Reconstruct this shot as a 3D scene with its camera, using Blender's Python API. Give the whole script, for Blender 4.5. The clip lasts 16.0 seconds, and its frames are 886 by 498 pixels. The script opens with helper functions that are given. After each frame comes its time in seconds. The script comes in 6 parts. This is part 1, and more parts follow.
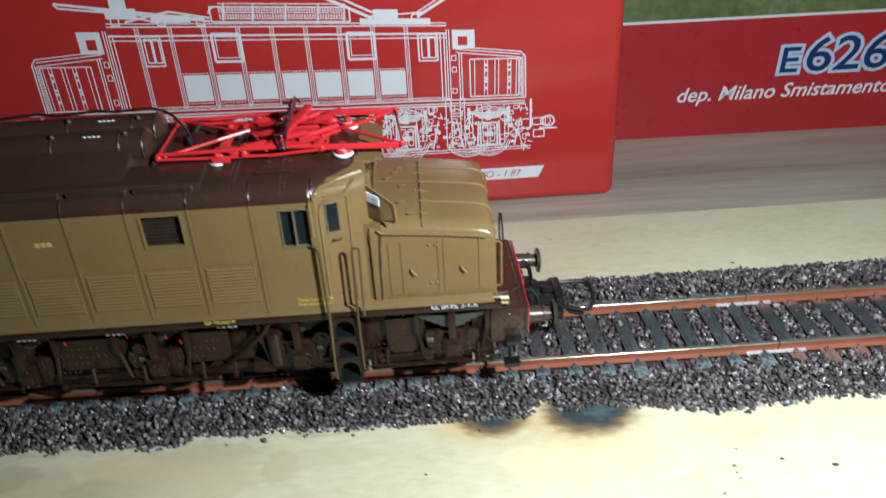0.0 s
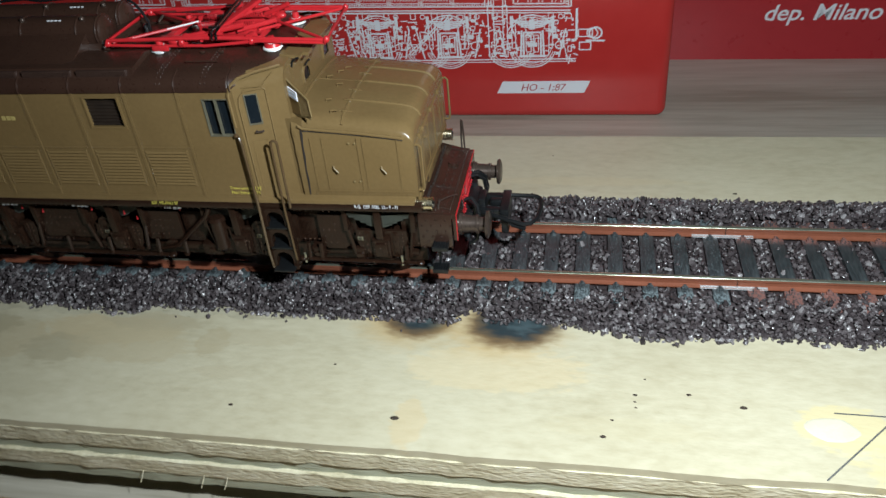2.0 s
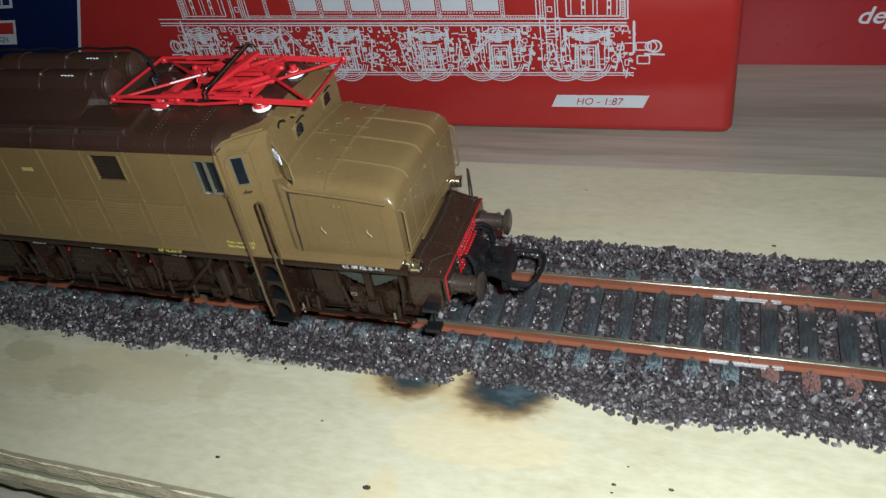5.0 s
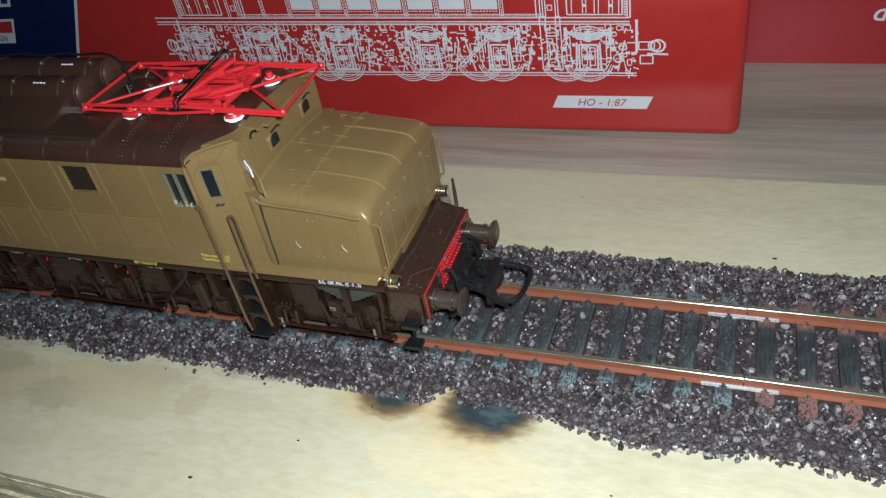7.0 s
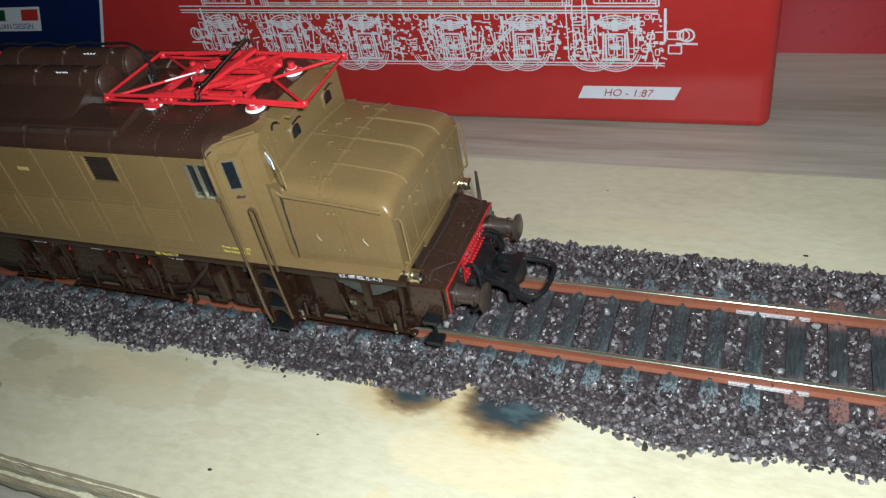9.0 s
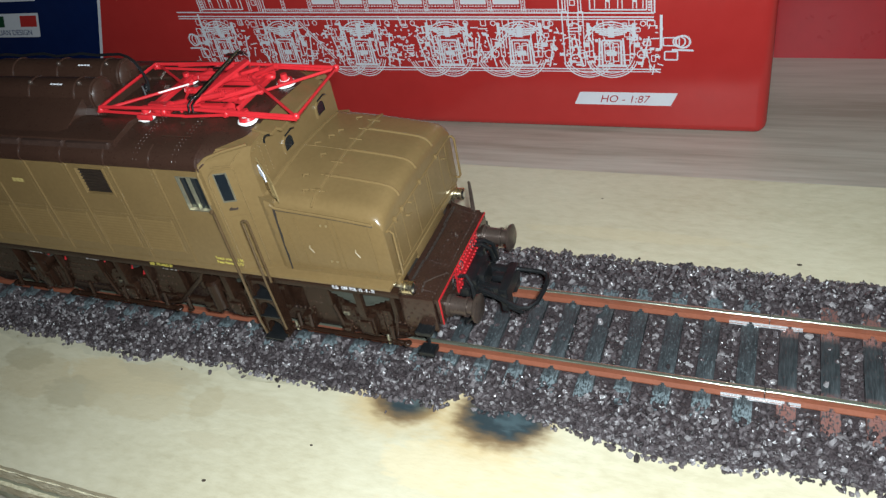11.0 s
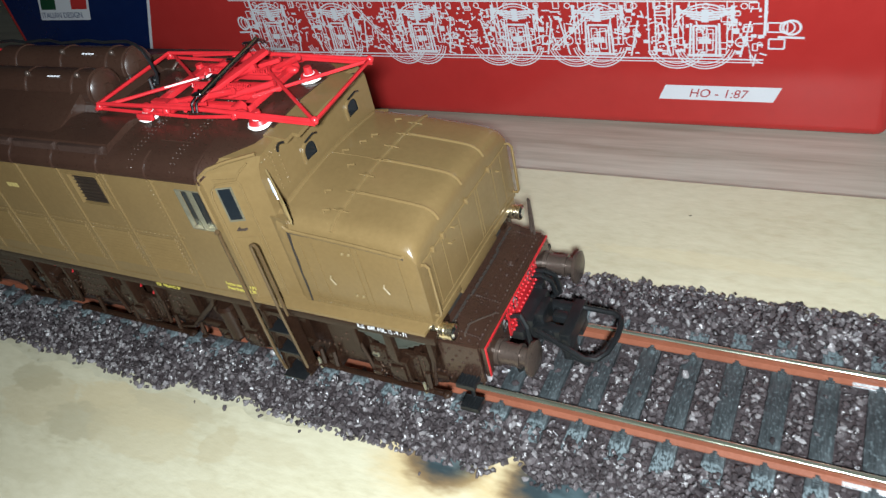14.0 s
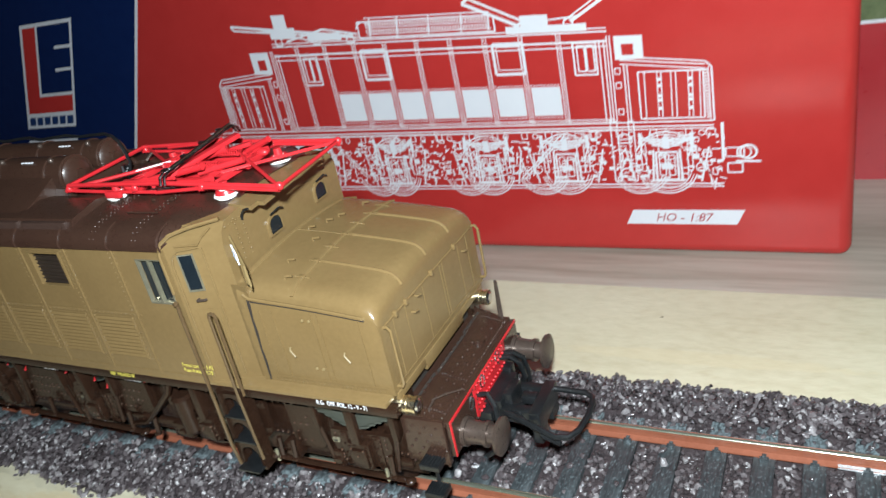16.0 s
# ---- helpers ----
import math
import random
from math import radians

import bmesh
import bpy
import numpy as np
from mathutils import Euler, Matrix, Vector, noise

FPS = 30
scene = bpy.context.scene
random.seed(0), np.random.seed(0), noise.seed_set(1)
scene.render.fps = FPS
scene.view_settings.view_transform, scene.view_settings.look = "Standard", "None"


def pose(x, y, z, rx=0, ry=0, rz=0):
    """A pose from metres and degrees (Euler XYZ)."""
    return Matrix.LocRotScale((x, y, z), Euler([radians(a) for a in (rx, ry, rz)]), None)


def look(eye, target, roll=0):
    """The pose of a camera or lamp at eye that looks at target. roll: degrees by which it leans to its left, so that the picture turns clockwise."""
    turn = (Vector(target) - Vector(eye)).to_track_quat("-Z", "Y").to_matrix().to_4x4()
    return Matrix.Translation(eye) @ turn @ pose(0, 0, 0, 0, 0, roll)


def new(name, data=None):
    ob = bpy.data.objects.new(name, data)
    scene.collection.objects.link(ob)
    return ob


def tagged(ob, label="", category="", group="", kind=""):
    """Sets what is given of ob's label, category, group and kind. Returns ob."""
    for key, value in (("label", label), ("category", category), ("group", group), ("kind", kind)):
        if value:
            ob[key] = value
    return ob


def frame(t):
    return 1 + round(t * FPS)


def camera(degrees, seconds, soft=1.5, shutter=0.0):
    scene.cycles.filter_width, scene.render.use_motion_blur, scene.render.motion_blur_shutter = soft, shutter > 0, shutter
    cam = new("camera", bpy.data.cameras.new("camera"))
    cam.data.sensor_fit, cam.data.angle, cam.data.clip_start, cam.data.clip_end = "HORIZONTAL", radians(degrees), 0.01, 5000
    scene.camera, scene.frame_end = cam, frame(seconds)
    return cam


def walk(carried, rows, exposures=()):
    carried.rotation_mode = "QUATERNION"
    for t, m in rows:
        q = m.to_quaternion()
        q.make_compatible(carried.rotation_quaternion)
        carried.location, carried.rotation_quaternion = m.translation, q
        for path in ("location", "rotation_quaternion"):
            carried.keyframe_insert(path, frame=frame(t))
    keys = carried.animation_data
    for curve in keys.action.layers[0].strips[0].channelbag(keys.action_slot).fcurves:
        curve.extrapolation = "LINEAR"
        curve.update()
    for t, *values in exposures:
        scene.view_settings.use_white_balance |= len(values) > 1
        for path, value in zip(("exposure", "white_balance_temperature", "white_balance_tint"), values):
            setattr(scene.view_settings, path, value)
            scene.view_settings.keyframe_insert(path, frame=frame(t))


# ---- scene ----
LENS = 60.0
PATH = [
    (0, (-0.07167, -0.13385, 0.10299), (-0.07126, -0.11653, 0.09300), -3.1),
    (0.5, (-0.06020, -0.13547, 0.10055), (-0.06069, -0.11839, 0.09016), -4.0),
    (1, (-0.05043, -0.13769, 0.10009), (-0.05194, -0.12092, 0.08930), -3.7),
    (1.5, (-0.03947, -0.13538, 0.10120), (-0.04210, -0.11895, 0.09010), -4.7),
    (2, (-0.02946, -0.13373, 0.09830), (-0.03308, -0.11778, 0.08680), -5.7),
    (2.5, (-0.02248, -0.13276, 0.10086), (-0.02719, -0.11715, 0.08926), -7.4),
    (3, (-0.02282, -0.13213, 0.10345), (-0.02825, -0.11675, 0.09188), -8.7),
    (3.5, (-0.01990, -0.12853, 0.10454), (-0.02558, -0.11335, 0.09282), -8.7),
    (4, (-0.01521, -0.12571, 0.10687), (-0.02109, -0.11072, 0.09500), -9.0),
    (4.5, (-0.01063, -0.12017, 0.10734), (-0.01680, -0.10537, 0.09539), -9.8),
    (5, (-0.00882, -0.11426, 0.10850), (-0.01530, -0.09961, 0.09652), -10.4),
    (7.5, (-0.00418, -0.10435, 0.10676), (-0.01123, -0.09013, 0.09460), -11.5),
    (8, (-0.00505, -0.10297, 0.10628), (-0.01229, -0.08891, 0.09405), -11.7),
    (8.5, (-0.00697, -0.10266, 0.10742), (-0.01435, -0.08862, 0.09524), -11.8),
    (9, (-0.00543, -0.10335, 0.10701), (-0.01285, -0.08937, 0.09478), -12.1),
    (11.5, (-0.00386, -0.10020, 0.10860), (-0.01138, -0.08626, 0.09637), -12.5),
    (12, (-0.00723, -0.09804, 0.10692), (-0.01487, -0.08429, 0.09457), -12.6),
    (12.5, (-0.00554, -0.09399, 0.10647), (-0.01331, -0.08033, 0.09411), -12.9),
    (13, (-0.00618, -0.08720, 0.10419), (-0.01429, -0.07375, 0.09181), -13.4),
    (13.5, (-0.01006, -0.08364, 0.10253), (-0.01871, -0.07048, 0.09020), -14.1),
    (14, (-0.01125, -0.07869, 0.09840), (-0.02034, -0.06572, 0.08620), -14.9),
    (14.5, (-0.01173, -0.07567, 0.09529), (-0.02130, -0.06242, 0.08376), -15.1),
    (15, (-0.00694, -0.07558, 0.09245), (-0.01691, -0.06188, 0.08182), -14.5),
    (15.5, (-0.00729, -0.07888, 0.08933), (-0.01697, -0.06428, 0.07969), -13.8),
    (16, (-0.00830, -0.08481, 0.08492), (-0.01736, -0.06914, 0.07641), -12.2),
]

cam = camera(LENS, 16.0, soft=1.35, shutter=0.8)
EXPOSURES = [(0.0, -0.06), (1.5, -0.52), (3.5, -0.67), (5.0, -0.54), (9.0, -0.27), (12.5, -0.02), (14.5, 0.28), (16.0, 0.38)]
walk(cam, [(t, look(eye, target, roll)) for t, eye, target, roll in PATH], EXPOSURES)

# ---- light: a small hand-held torch over the board and an added dim room fill ----
world = bpy.data.worlds.new("room_air")
world.use_nodes = True
world.node_tree.nodes["Background"].inputs[0].default_value = (0.9, 0.95, 1.0, 1)
world.node_tree.nodes["Background"].inputs[1].default_value = 0.0
scene.world = world
torch_data = bpy.data.lights.new("torch", "SPOT")
torch_data.energy = 2.3
torch_data.color = (0.88, 1.0, 1.06)
torch_data.shadow_soft_size = 0.0035
torch_data.spot_size, torch_data.spot_blend = radians(165), 0.8
torch = new("torch", torch_data)
torch.matrix_world = look((0.001, -0.101, 0.113), (-0.022, 0.062, 0.006))
# added fill from above; no lamp is known to hang there
room_data = bpy.data.lights.new("unseen_room_fill", "AREA")
room_data.shape, room_data.size = "DISK", 0.3
room_data.energy = 0.01
room_data.color = (1.0, 0.95, 0.88)
room_light = new("unseen_room_fill", room_data)
room_light.matrix_world = pose(-0.1, -0.1, 0.56)

# ---- helpers: lengths below are in millimetres ----
MM = 0.001


def empty(name, label, category, group="", kind="", at=(0, 0, 0)):
    ob = new(name)
    ob.empty_display_size = 0.005
    ob.location = Vector(at) * MM
    return tagged(ob, label, category, group, kind)


def part(name, bm, material, parent=None, label="", smooth=35):
    """Links a bmesh in millimetres as one mesh object."""
    me = bpy.data.meshes.new(name)
    bmesh.ops.recalc_face_normals(bm, faces=bm.faces)
    for v in bm.verts:
        v.co *= MM
    bm.to_mesh(me)
    bm.free()
    if material:
        me.materials.append(material)
    if smooth:
        me.polygons.foreach_set("use_smooth", [True] * len(me.polygons))
        me.set_sharp_from_angle(angle=radians(smooth))
    ob = new(name, me)
    if parent:
        ob.parent = parent
        if parent.parent is None and parent.type == "EMPTY":
            ob.location = -parent.location
    if label:
        ob["label"] = label
    return ob


def box(bm, x0, x1, y0, y1, z0, z1, bevel=0.0, rot=None, pivot=None):
    m = Matrix.Translation(((x0 + x1) / 2, (y0 + y1) / 2, (z0 + z1) / 2)) @ Matrix.Diagonal((abs(x1 - x0), abs(y1 - y0), abs(z1 - z0), 1))
    made = bmesh.ops.create_cube(bm, size=1, matrix=m)["verts"]
    if bevel:
        edges = list({e for v in made for e in v.link_edges})
        made = bmesh.ops.bevel(bm, geom=edges, offset=bevel, segments=2, affect="EDGES", profile=0.6)["verts"]
        made = list({v for v in made})
    if rot:
        c = Vector(pivot or ((x0 + x1) / 2, (y0 + y1) / 2, (z0 + z1) / 2))
        bmesh.ops.rotate(bm, verts=made, cent=c, matrix=Euler([radians(a) for a in rot]).to_matrix())
    return made


def cyl(bm, p0, p1, r0, r1=None, seg=14):
    p0, p1 = Vector(p0), Vector(p1)
    d = p1 - p0
    m = Matrix.Translation((p0 + p1) / 2) @ d.to_track_quat("Z", "Y").to_matrix().to_4x4()
    return bmesh.ops.create_cone(bm, cap_ends=True, segments=seg, radius1=r0, radius2=r0 if r1 is None else r1, depth=d.length, matrix=m)["verts"]


def ball(bm, c, r, sub=1, flat=(1, 1, 1)):
    m = Matrix.Translation(c) @ Matrix.Diagonal((*flat, 1))
    return bmesh.ops.create_icosphere(bm, subdivisions=sub, radius=r, matrix=m)["verts"]


def rod(bm, pts, r, seg=8, closed=False):
    """A tube along a line of points."""
    pts = [Vector(p) for p in pts]
    n = len(pts)
    rings = []
    up = None
    for i, p in enumerate(pts):
        a = pts[i - 1] if i or closed else p
        b = pts[(i + 1) % n] if i < n - 1 or closed else p
        t = (b - a).normalized()
        if up is None:
            up = t.orthogonal().normalized()
        up = (up - t * up.dot(t)).normalized()
        side = t.cross(up)
        rings.append([bm.verts.new(p + (up * math.cos(2 * math.pi * k / seg) + side * math.sin(2 * math.pi * k / seg)) * r) for k in range(seg)])
    for i in range(n if closed else n - 1):
        u, v = rings[i], rings[(i + 1) % n]
        for k in range(seg):
            bm.faces.new((u[k], u[(k + 1) % seg], v[(k + 1) % seg], v[k]))
    if not closed:
        bm.faces.new(rings[0])
        bm.faces.new(rings[-1])


def arc(c, r, a0, a1, n, u=(1, 0, 0), v=(0, 0, 1)):
    c, u, v = Vector(c), Vector(u), Vector(v)
    return [c + u * r * math.cos(radians(a0 + (a1 - a0) * i / n)) + v * r * math.sin(radians(a0 + (a1 - a0) * i / n)) for i in range(n + 1)]


def prism(bm, outline, a, b, axis="x"):
    """A closed outline in the plane across the axis, drawn out from a to b."""
    def place(p, w):
        return {"x": (w, p[0], p[1]), "y": (p[0], w, p[1]), "z": (p[0], p[1], w)}[axis]
    u = [bm.verts.new(place(p, a)) for p in outline]
    v = [bm.verts.new(place(p, b)) for p in outline]
    n = len(outline)
    for k in range(n):
        bm.faces.new((u[k], u[(k + 1) % n], v[(k + 1) % n], v[k]))
    bm.faces.new(u)
    bm.faces.new(v)
    return u + v


def loft(bm, sections, cap=True):
    """Skin between outlines of equally many points."""
    rings = [[bm.verts.new(p) for p in s] for s in sections]
    n = len(rings[0])
    for u, v in zip(rings, rings[1:]):
        for k in range(n):
            bm.faces.new((u[k], u[(k + 1) % n], v[(k + 1) % n], v[k]))
    if cap:
        bm.faces.new(rings[0])
        bm.faces.new(rings[-1])


def pierced(bm, us, vs, holes, place, depth):
    """A wall over the cells between us and vs, less the holes (u0, u1, v0, v1), with its thickness."""
    us, vs = sorted(set(us)), sorted(set(vs))
    def open_at(i, j):
        if not (0 <= i < len(us) - 1 and 0 <= j < len(vs) - 1):
            return True
        u, v = (us[i] + us[i + 1]) / 2, (vs[j] + vs[j + 1]) / 2
        return any(a < u < b and c < v < d for a, b, c, d in holes)
    verts = {}
    def at(i, j, w):
        if (i, j, w) not in verts:
            verts[i, j, w] = bm.verts.new(place(us[i], vs[j], w))
        return verts[i, j, w]
    for i in range(len(us) - 1):
        for j in range(len(vs) - 1):
            if open_at(i, j):
                continue
            for w in (0, depth):
                bm.faces.new((at(i, j, w), at(i + 1, j, w), at(i + 1, j + 1, w), at(i, j + 1, w)))
            for di, dj, p, q in ((-1, 0, (i, j), (i, j + 1)), (1, 0, (i + 1, j), (i + 1, j + 1)), (0, -1, (i, j), (i + 1, j)), (0, 1, (i, j + 1), (i + 1, j + 1))):
                if open_at(i + di, j + dj):
                    bm.faces.new((at(*p, 0), at(*q, 0), at(*q, depth), at(*p, depth)))


def letters(name, text, size, material, parent, origin, along=(1, 0, 0), up=(0, 0, 1), shear=0.0, label="", thick=0.02, grow=0.0, align="LEFT", stretch=1.0):
    """Raised writing in the built-in font; sizes in millimetres."""
    cu = bpy.data.curves.new(name, "FONT")
    cu.body, cu.size, cu.shear, cu.extrude, cu.offset, cu.align_x = text, size, shear, thick, grow, align
    cu.resolution_u = 3
    ob = bpy.data.objects.new(name, cu)
    scene.collection.objects.link(ob)
    me = bpy.data.meshes.new_from_object(ob.evaluated_get(bpy.context.evaluated_depsgraph_get()))
    bpy.data.objects.remove(ob)
    along, up = Vector(along).normalized(), Vector(up).normalized()
    out = along.cross(up)
    m = Matrix((along * stretch, up, out)).transposed().to_4x4()
    me.transform(Matrix.Diagonal((MM, MM, MM, 1)) @ Matrix.Translation(origin) @ m)
    me.materials.clear()
    me.materials.append(material)
    made = new(name, me)
    made.parent = parent
    if parent.parent is None and parent.type == "EMPTY":
        made.location = -parent.location
    if label:
        made["label"] = label
    return made


# ---- materials ----
def surface(name, colors, rough=0.5, metal=0.0, scale=0.3, fine=3.0, bump=0.0, bump_scale=4.0, stretch=(1, 1, 1), coat=0.0, rough_var=0.1, contrast=1.0, per="", spec=0.5):
    """Two or more colours mixed by coarse and fine noise; scales count per millimetre."""
    m = bpy.data.materials.new(name)
    m.use_nodes = True
    n, ln = m.node_tree.nodes, m.node_tree.links
    b = n["Principled BSDF"]
    tc = n.new("ShaderNodeTexCoord")
    mp = n.new("ShaderNodeMapping")
    mp.inputs["Scale"].default_value = [1000 * s for s in stretch]
    ln.new(tc.outputs["Object"], mp.inputs["Vector"])
    big, small = n.new("ShaderNodeTexNoise"), n.new("ShaderNodeTexNoise")
    for node, s, d in ((big, scale, 4), (small, fine, 6)):
        node.inputs["Scale"].default_value = s
        node.inputs["Detail"].default_value = d
        node.inputs["Roughness"].default_value = 0.6
        ln.new(mp.outputs["Vector"], node.inputs["Vector"])
    mix = n.new("ShaderNodeMath")
    mix.operation = "MULTIPLY_ADD"
    mix.inputs[1].default_value = 0.45 * contrast
    add = n.new("ShaderNodeMath")
    add.operation = "MULTIPLY_ADD"
    add.inputs[1].default_value = 0.55 * contrast
    ln.new(small.outputs["Fac"], mix.inputs[0])
    mix.inputs[2].default_value = 0.5 - 0.5 * contrast
    ln.new(big.outputs["Fac"], add.inputs[0])
    ln.new(mix.outputs[0], add.inputs[2])
    source = add.outputs[0]
    if per:
        rnd = n.new("ShaderNodeObjectInfo" if per == "object" else "ShaderNodeNewGeometry")
        r = n.new("ShaderNodeMath")
        r.operation = "MULTIPLY_ADD"
        r.inputs[1].default_value = 0.7
        ln.new(rnd.outputs["Random" if per == "object" else "Random Per Island"], r.inputs[0])
        half = n.new("ShaderNodeMath")
        half.operation = "MULTIPLY"
        half.inputs[1].default_value = 0.3
        ln.new(source, half.inputs[0])
        ln.new(half.outputs[0], r.inputs[2])
        source = r.outputs[0]
    ramp = n.new("ShaderNodeValToRGB")
    e = ramp.color_ramp.elements
    lo, hi = (0.02, 0.98) if per else (0.3, 0.7)
    while len(e) < len(colors):
        e.new(0.5)
    for k, c in enumerate(colors):
        e[k].position = lo + (hi - lo) * k / max(1, len(colors) - 1)
        e[k].color = (*c, 1)
    ln.new(source, ramp.inputs["Fac"])
    ln.new(ramp.outputs["Color"], b.inputs["Base Color"])
    rr = n.new("ShaderNodeMapRange")
    rr.inputs["To Min"].default_value, rr.inputs["To Max"].default_value = max(0.02, rough - rough_var), min(1, rough + rough_var)
    ln.new(small.outputs["Fac"], rr.inputs["Value"])
    ln.new(rr.outputs["Result"], b.inputs["Roughness"])
    b.inputs["Metallic"].default_value = metal
    b.inputs["Coat Weight"].default_value = coat
    b.inputs["Specular IOR Level"].default_value = spec
    if bump:
        bn, bt = n.new("ShaderNodeBump"), n.new("ShaderNodeTexNoise")
        bt.inputs["Scale"].default_value, bt.inputs["Detail"].default_value = bump_scale, 5
        ln.new(mp.outputs["Vector"], bt.inputs["Vector"])
        ln.new(bt.outputs["Fac"], bn.inputs["Height"])
        bn.inputs["Distance"].default_value, bn.inputs["Strength"].default_value = bump * MM, 1.0
        ln.new(bn.outputs["Normal"], b.inputs["Normal"])
    return m


TAN = surface("tan_paint", [(0.138, 0.088, 0.036), (0.174, 0.113, 0.048)], 0.24, scale=0.08, fine=1.2, bump=0.016, bump_scale=9, rough_var=0.07)
BROWN_ROOF = surface("dark_brown_paint", [(0.029, 0.0135, 0.0095), (0.042, 0.021, 0.014)], 0.3, scale=0.1, fine=2, bump=0.015, bump_scale=8)
BROWN = surface("chassis_brown", [(0.013, 0.006, 0.0038), (0.026, 0.0125, 0.0075)], 0.2, scale=0.3, fine=3, bump=0.03, bump_scale=6, spec=0.28)
RUNNING_BROWN = surface("deck_brown", [(0.024, 0.0115, 0.008), (0.038, 0.019, 0.013)], 0.2, scale=0.2, fine=3, bump=0.02, bump_scale=6)
DARK = surface("black_plastic", [(0.004, 0.0045, 0.005), (0.010, 0.011, 0.012)], 0.36, scale=0.5, fine=5, bump=0.02)
# shade put into the colour, for solid fillings of gaps and hollows
SHADE_FILL = surface("dark_shade_fill", [(0.012, 0.009, 0.007), (0.03, 0.02, 0.014)], 0.8, scale=0.3)
RED = surface("pantograph_red", [(0.44, 0.015, 0.02), (0.55, 0.024, 0.03)], 0.33, scale=0.3, fine=3, bump=0.01)
BEAM_RED = surface("bufferbeam_red", [(0.36, 0.009, 0.013), (0.5, 0.016, 0.022)], 0.4, scale=0.4, fine=4, bump=0.01)
WHITE = surface("white_porcelain", [(0.74, 0.74, 0.72), (0.82, 0.82, 0.80)], 0.3, scale=0.5)
CHROME = surface("bright_metal", [(0.55, 0.55, 0.55), (0.75, 0.75, 0.75)], 0.22, metal=1.0, scale=0.5)
BRASS = surface("pale_brass", [(0.74, 0.63, 0.42), (0.86, 0.76, 0.55)], 0.28, metal=1.0, scale=0.5)
FADED_YELLOW = surface("faded_yellow_print", [(0.34, 0.26, 0.09), (0.40, 0.31, 0.11)], 0.5, scale=0.4)
GLASS_DARK = surface("smoked_pane", [(0.004, 0.006, 0.008), (0.012, 0.017, 0.022)], 0.06, scale=0.15)
WINDOW_FRAME = surface("window_frame_metal", [(0.20, 0.18, 0.12), (0.36, 0.33, 0.24)], 0.2, metal=0.6, scale=0.4)
BUFFER_STEEL = surface("buffer_brown_steel", [(0.062, 0.044, 0.036), (0.10, 0.072, 0.058)], 0.30, metal=0.5, scale=0.5, fine=3, bump=0.01)
SPRING_GREY = surface("spring_grey_green", [(0.026, 0.030, 0.025), (0.052, 0.058, 0.048)], 0.5, scale=0.3, fine=3)
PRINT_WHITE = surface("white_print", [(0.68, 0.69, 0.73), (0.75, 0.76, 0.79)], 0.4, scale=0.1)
PRINT_YELLOW = surface("yellow_print", [(0.46, 0.38, 0.06), (0.58, 0.49, 0.09)], 0.5, scale=0.4)
BOW_METAL = surface("dark_chrome", [(0.10, 0.10, 0.105), (0.62, 0.62, 0.64)], 0.22, metal=1.0, scale=0.4, contrast=1.6)
CARD_RED = surface("glossy_red_card", [(0.44, 0.029, 0.026), (0.51, 0.038, 0.034)], 0.2, scale=0.012, fine=0.15, bump=0.02, bump_scale=0.05, rough_var=0.05)
CARD_RED_FAR = surface("matt_red_card", [(0.36, 0.020, 0.026), (0.42, 0.026, 0.032)], 0.3, scale=0.012, fine=0.2)
CARD_BLUE = surface("navy_card", [(0.004, 0.012, 0.06), (0.006, 0.018, 0.08)], 0.2, scale=0.012, fine=0.2, rough_var=0.05)
CARD_EDGE = surface("card_white", [(0.62, 0.63, 0.66), (0.7, 0.7, 0.72)], 0.4, scale=0.05)
CARD_GREEN = surface("dark_green_print", [(0.008, 0.05, 0.02), (0.012, 0.07, 0.03)], 0.4, scale=0.05)
NAVY_PRINT = surface("navy_print", [(0.008, 0.03, 0.11), (0.012, 0.04, 0.14)], 0.35, scale=0.05)
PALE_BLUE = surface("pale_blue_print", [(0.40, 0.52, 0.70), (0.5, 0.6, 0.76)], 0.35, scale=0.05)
MEADOW = surface("meadow_photo_print", [(0.05, 0.08, 0.03), (0.12, 0.15, 0.06), (0.22, 0.24, 0.15)], 0.35, scale=0.05, fine=0.3)
TABLE_WOOD = surface("table_laminate", [(0.34, 0.305, 0.24), (0.50, 0.46, 0.38), (0.62, 0.585, 0.50)], 0.42, scale=0.02, fine=0.22, stretch=(0.14, 2.2, 1), bump=0.05, bump_scale=0.4, contrast=1.25)
WALL_PAINT = surface("wall_paint", [(0.20, 0.20, 0.18), (0.25, 0.25, 0.23)], 0.9, scale=0.002, fine=0.02)
BALLAST = surface("ballast_stone", [(0.016, 0.0128, 0.0134), (0.041, 0.033, 0.0345), (0.067, 0.055, 0.0575), (0.115, 0.098, 0.101), (0.40, 0.38, 0.38)], 0.22, scale=0.5, fine=3, bump=0.16, bump_scale=2.2, per="island", rough_var=0.14)
BALLAST_PIECE = surface("single_ballast_stone", [(0.016, 0.0128, 0.0134), (0.041, 0.033, 0.0345), (0.067, 0.055, 0.0575), (0.115, 0.098, 0.101), (0.40, 0.38, 0.38)], 0.22, scale=0.5, fine=3, bump=0.16, bump_scale=2.2, per="object", rough_var=0.14)
BED = surface("ballast_glue_bed", [(0.024, 0.018, 0.019), (0.060, 0.046, 0.048)], 0.4, scale=0.6, fine=3, bump=0.4, bump_scale=1.5)
RAIL_RUST = surface("rust_painted_rail", [(0.165, 0.052, 0.028), (0.24, 0.080, 0.044)], 0.4, scale=0.1, fine=2.5, bump=0.02)
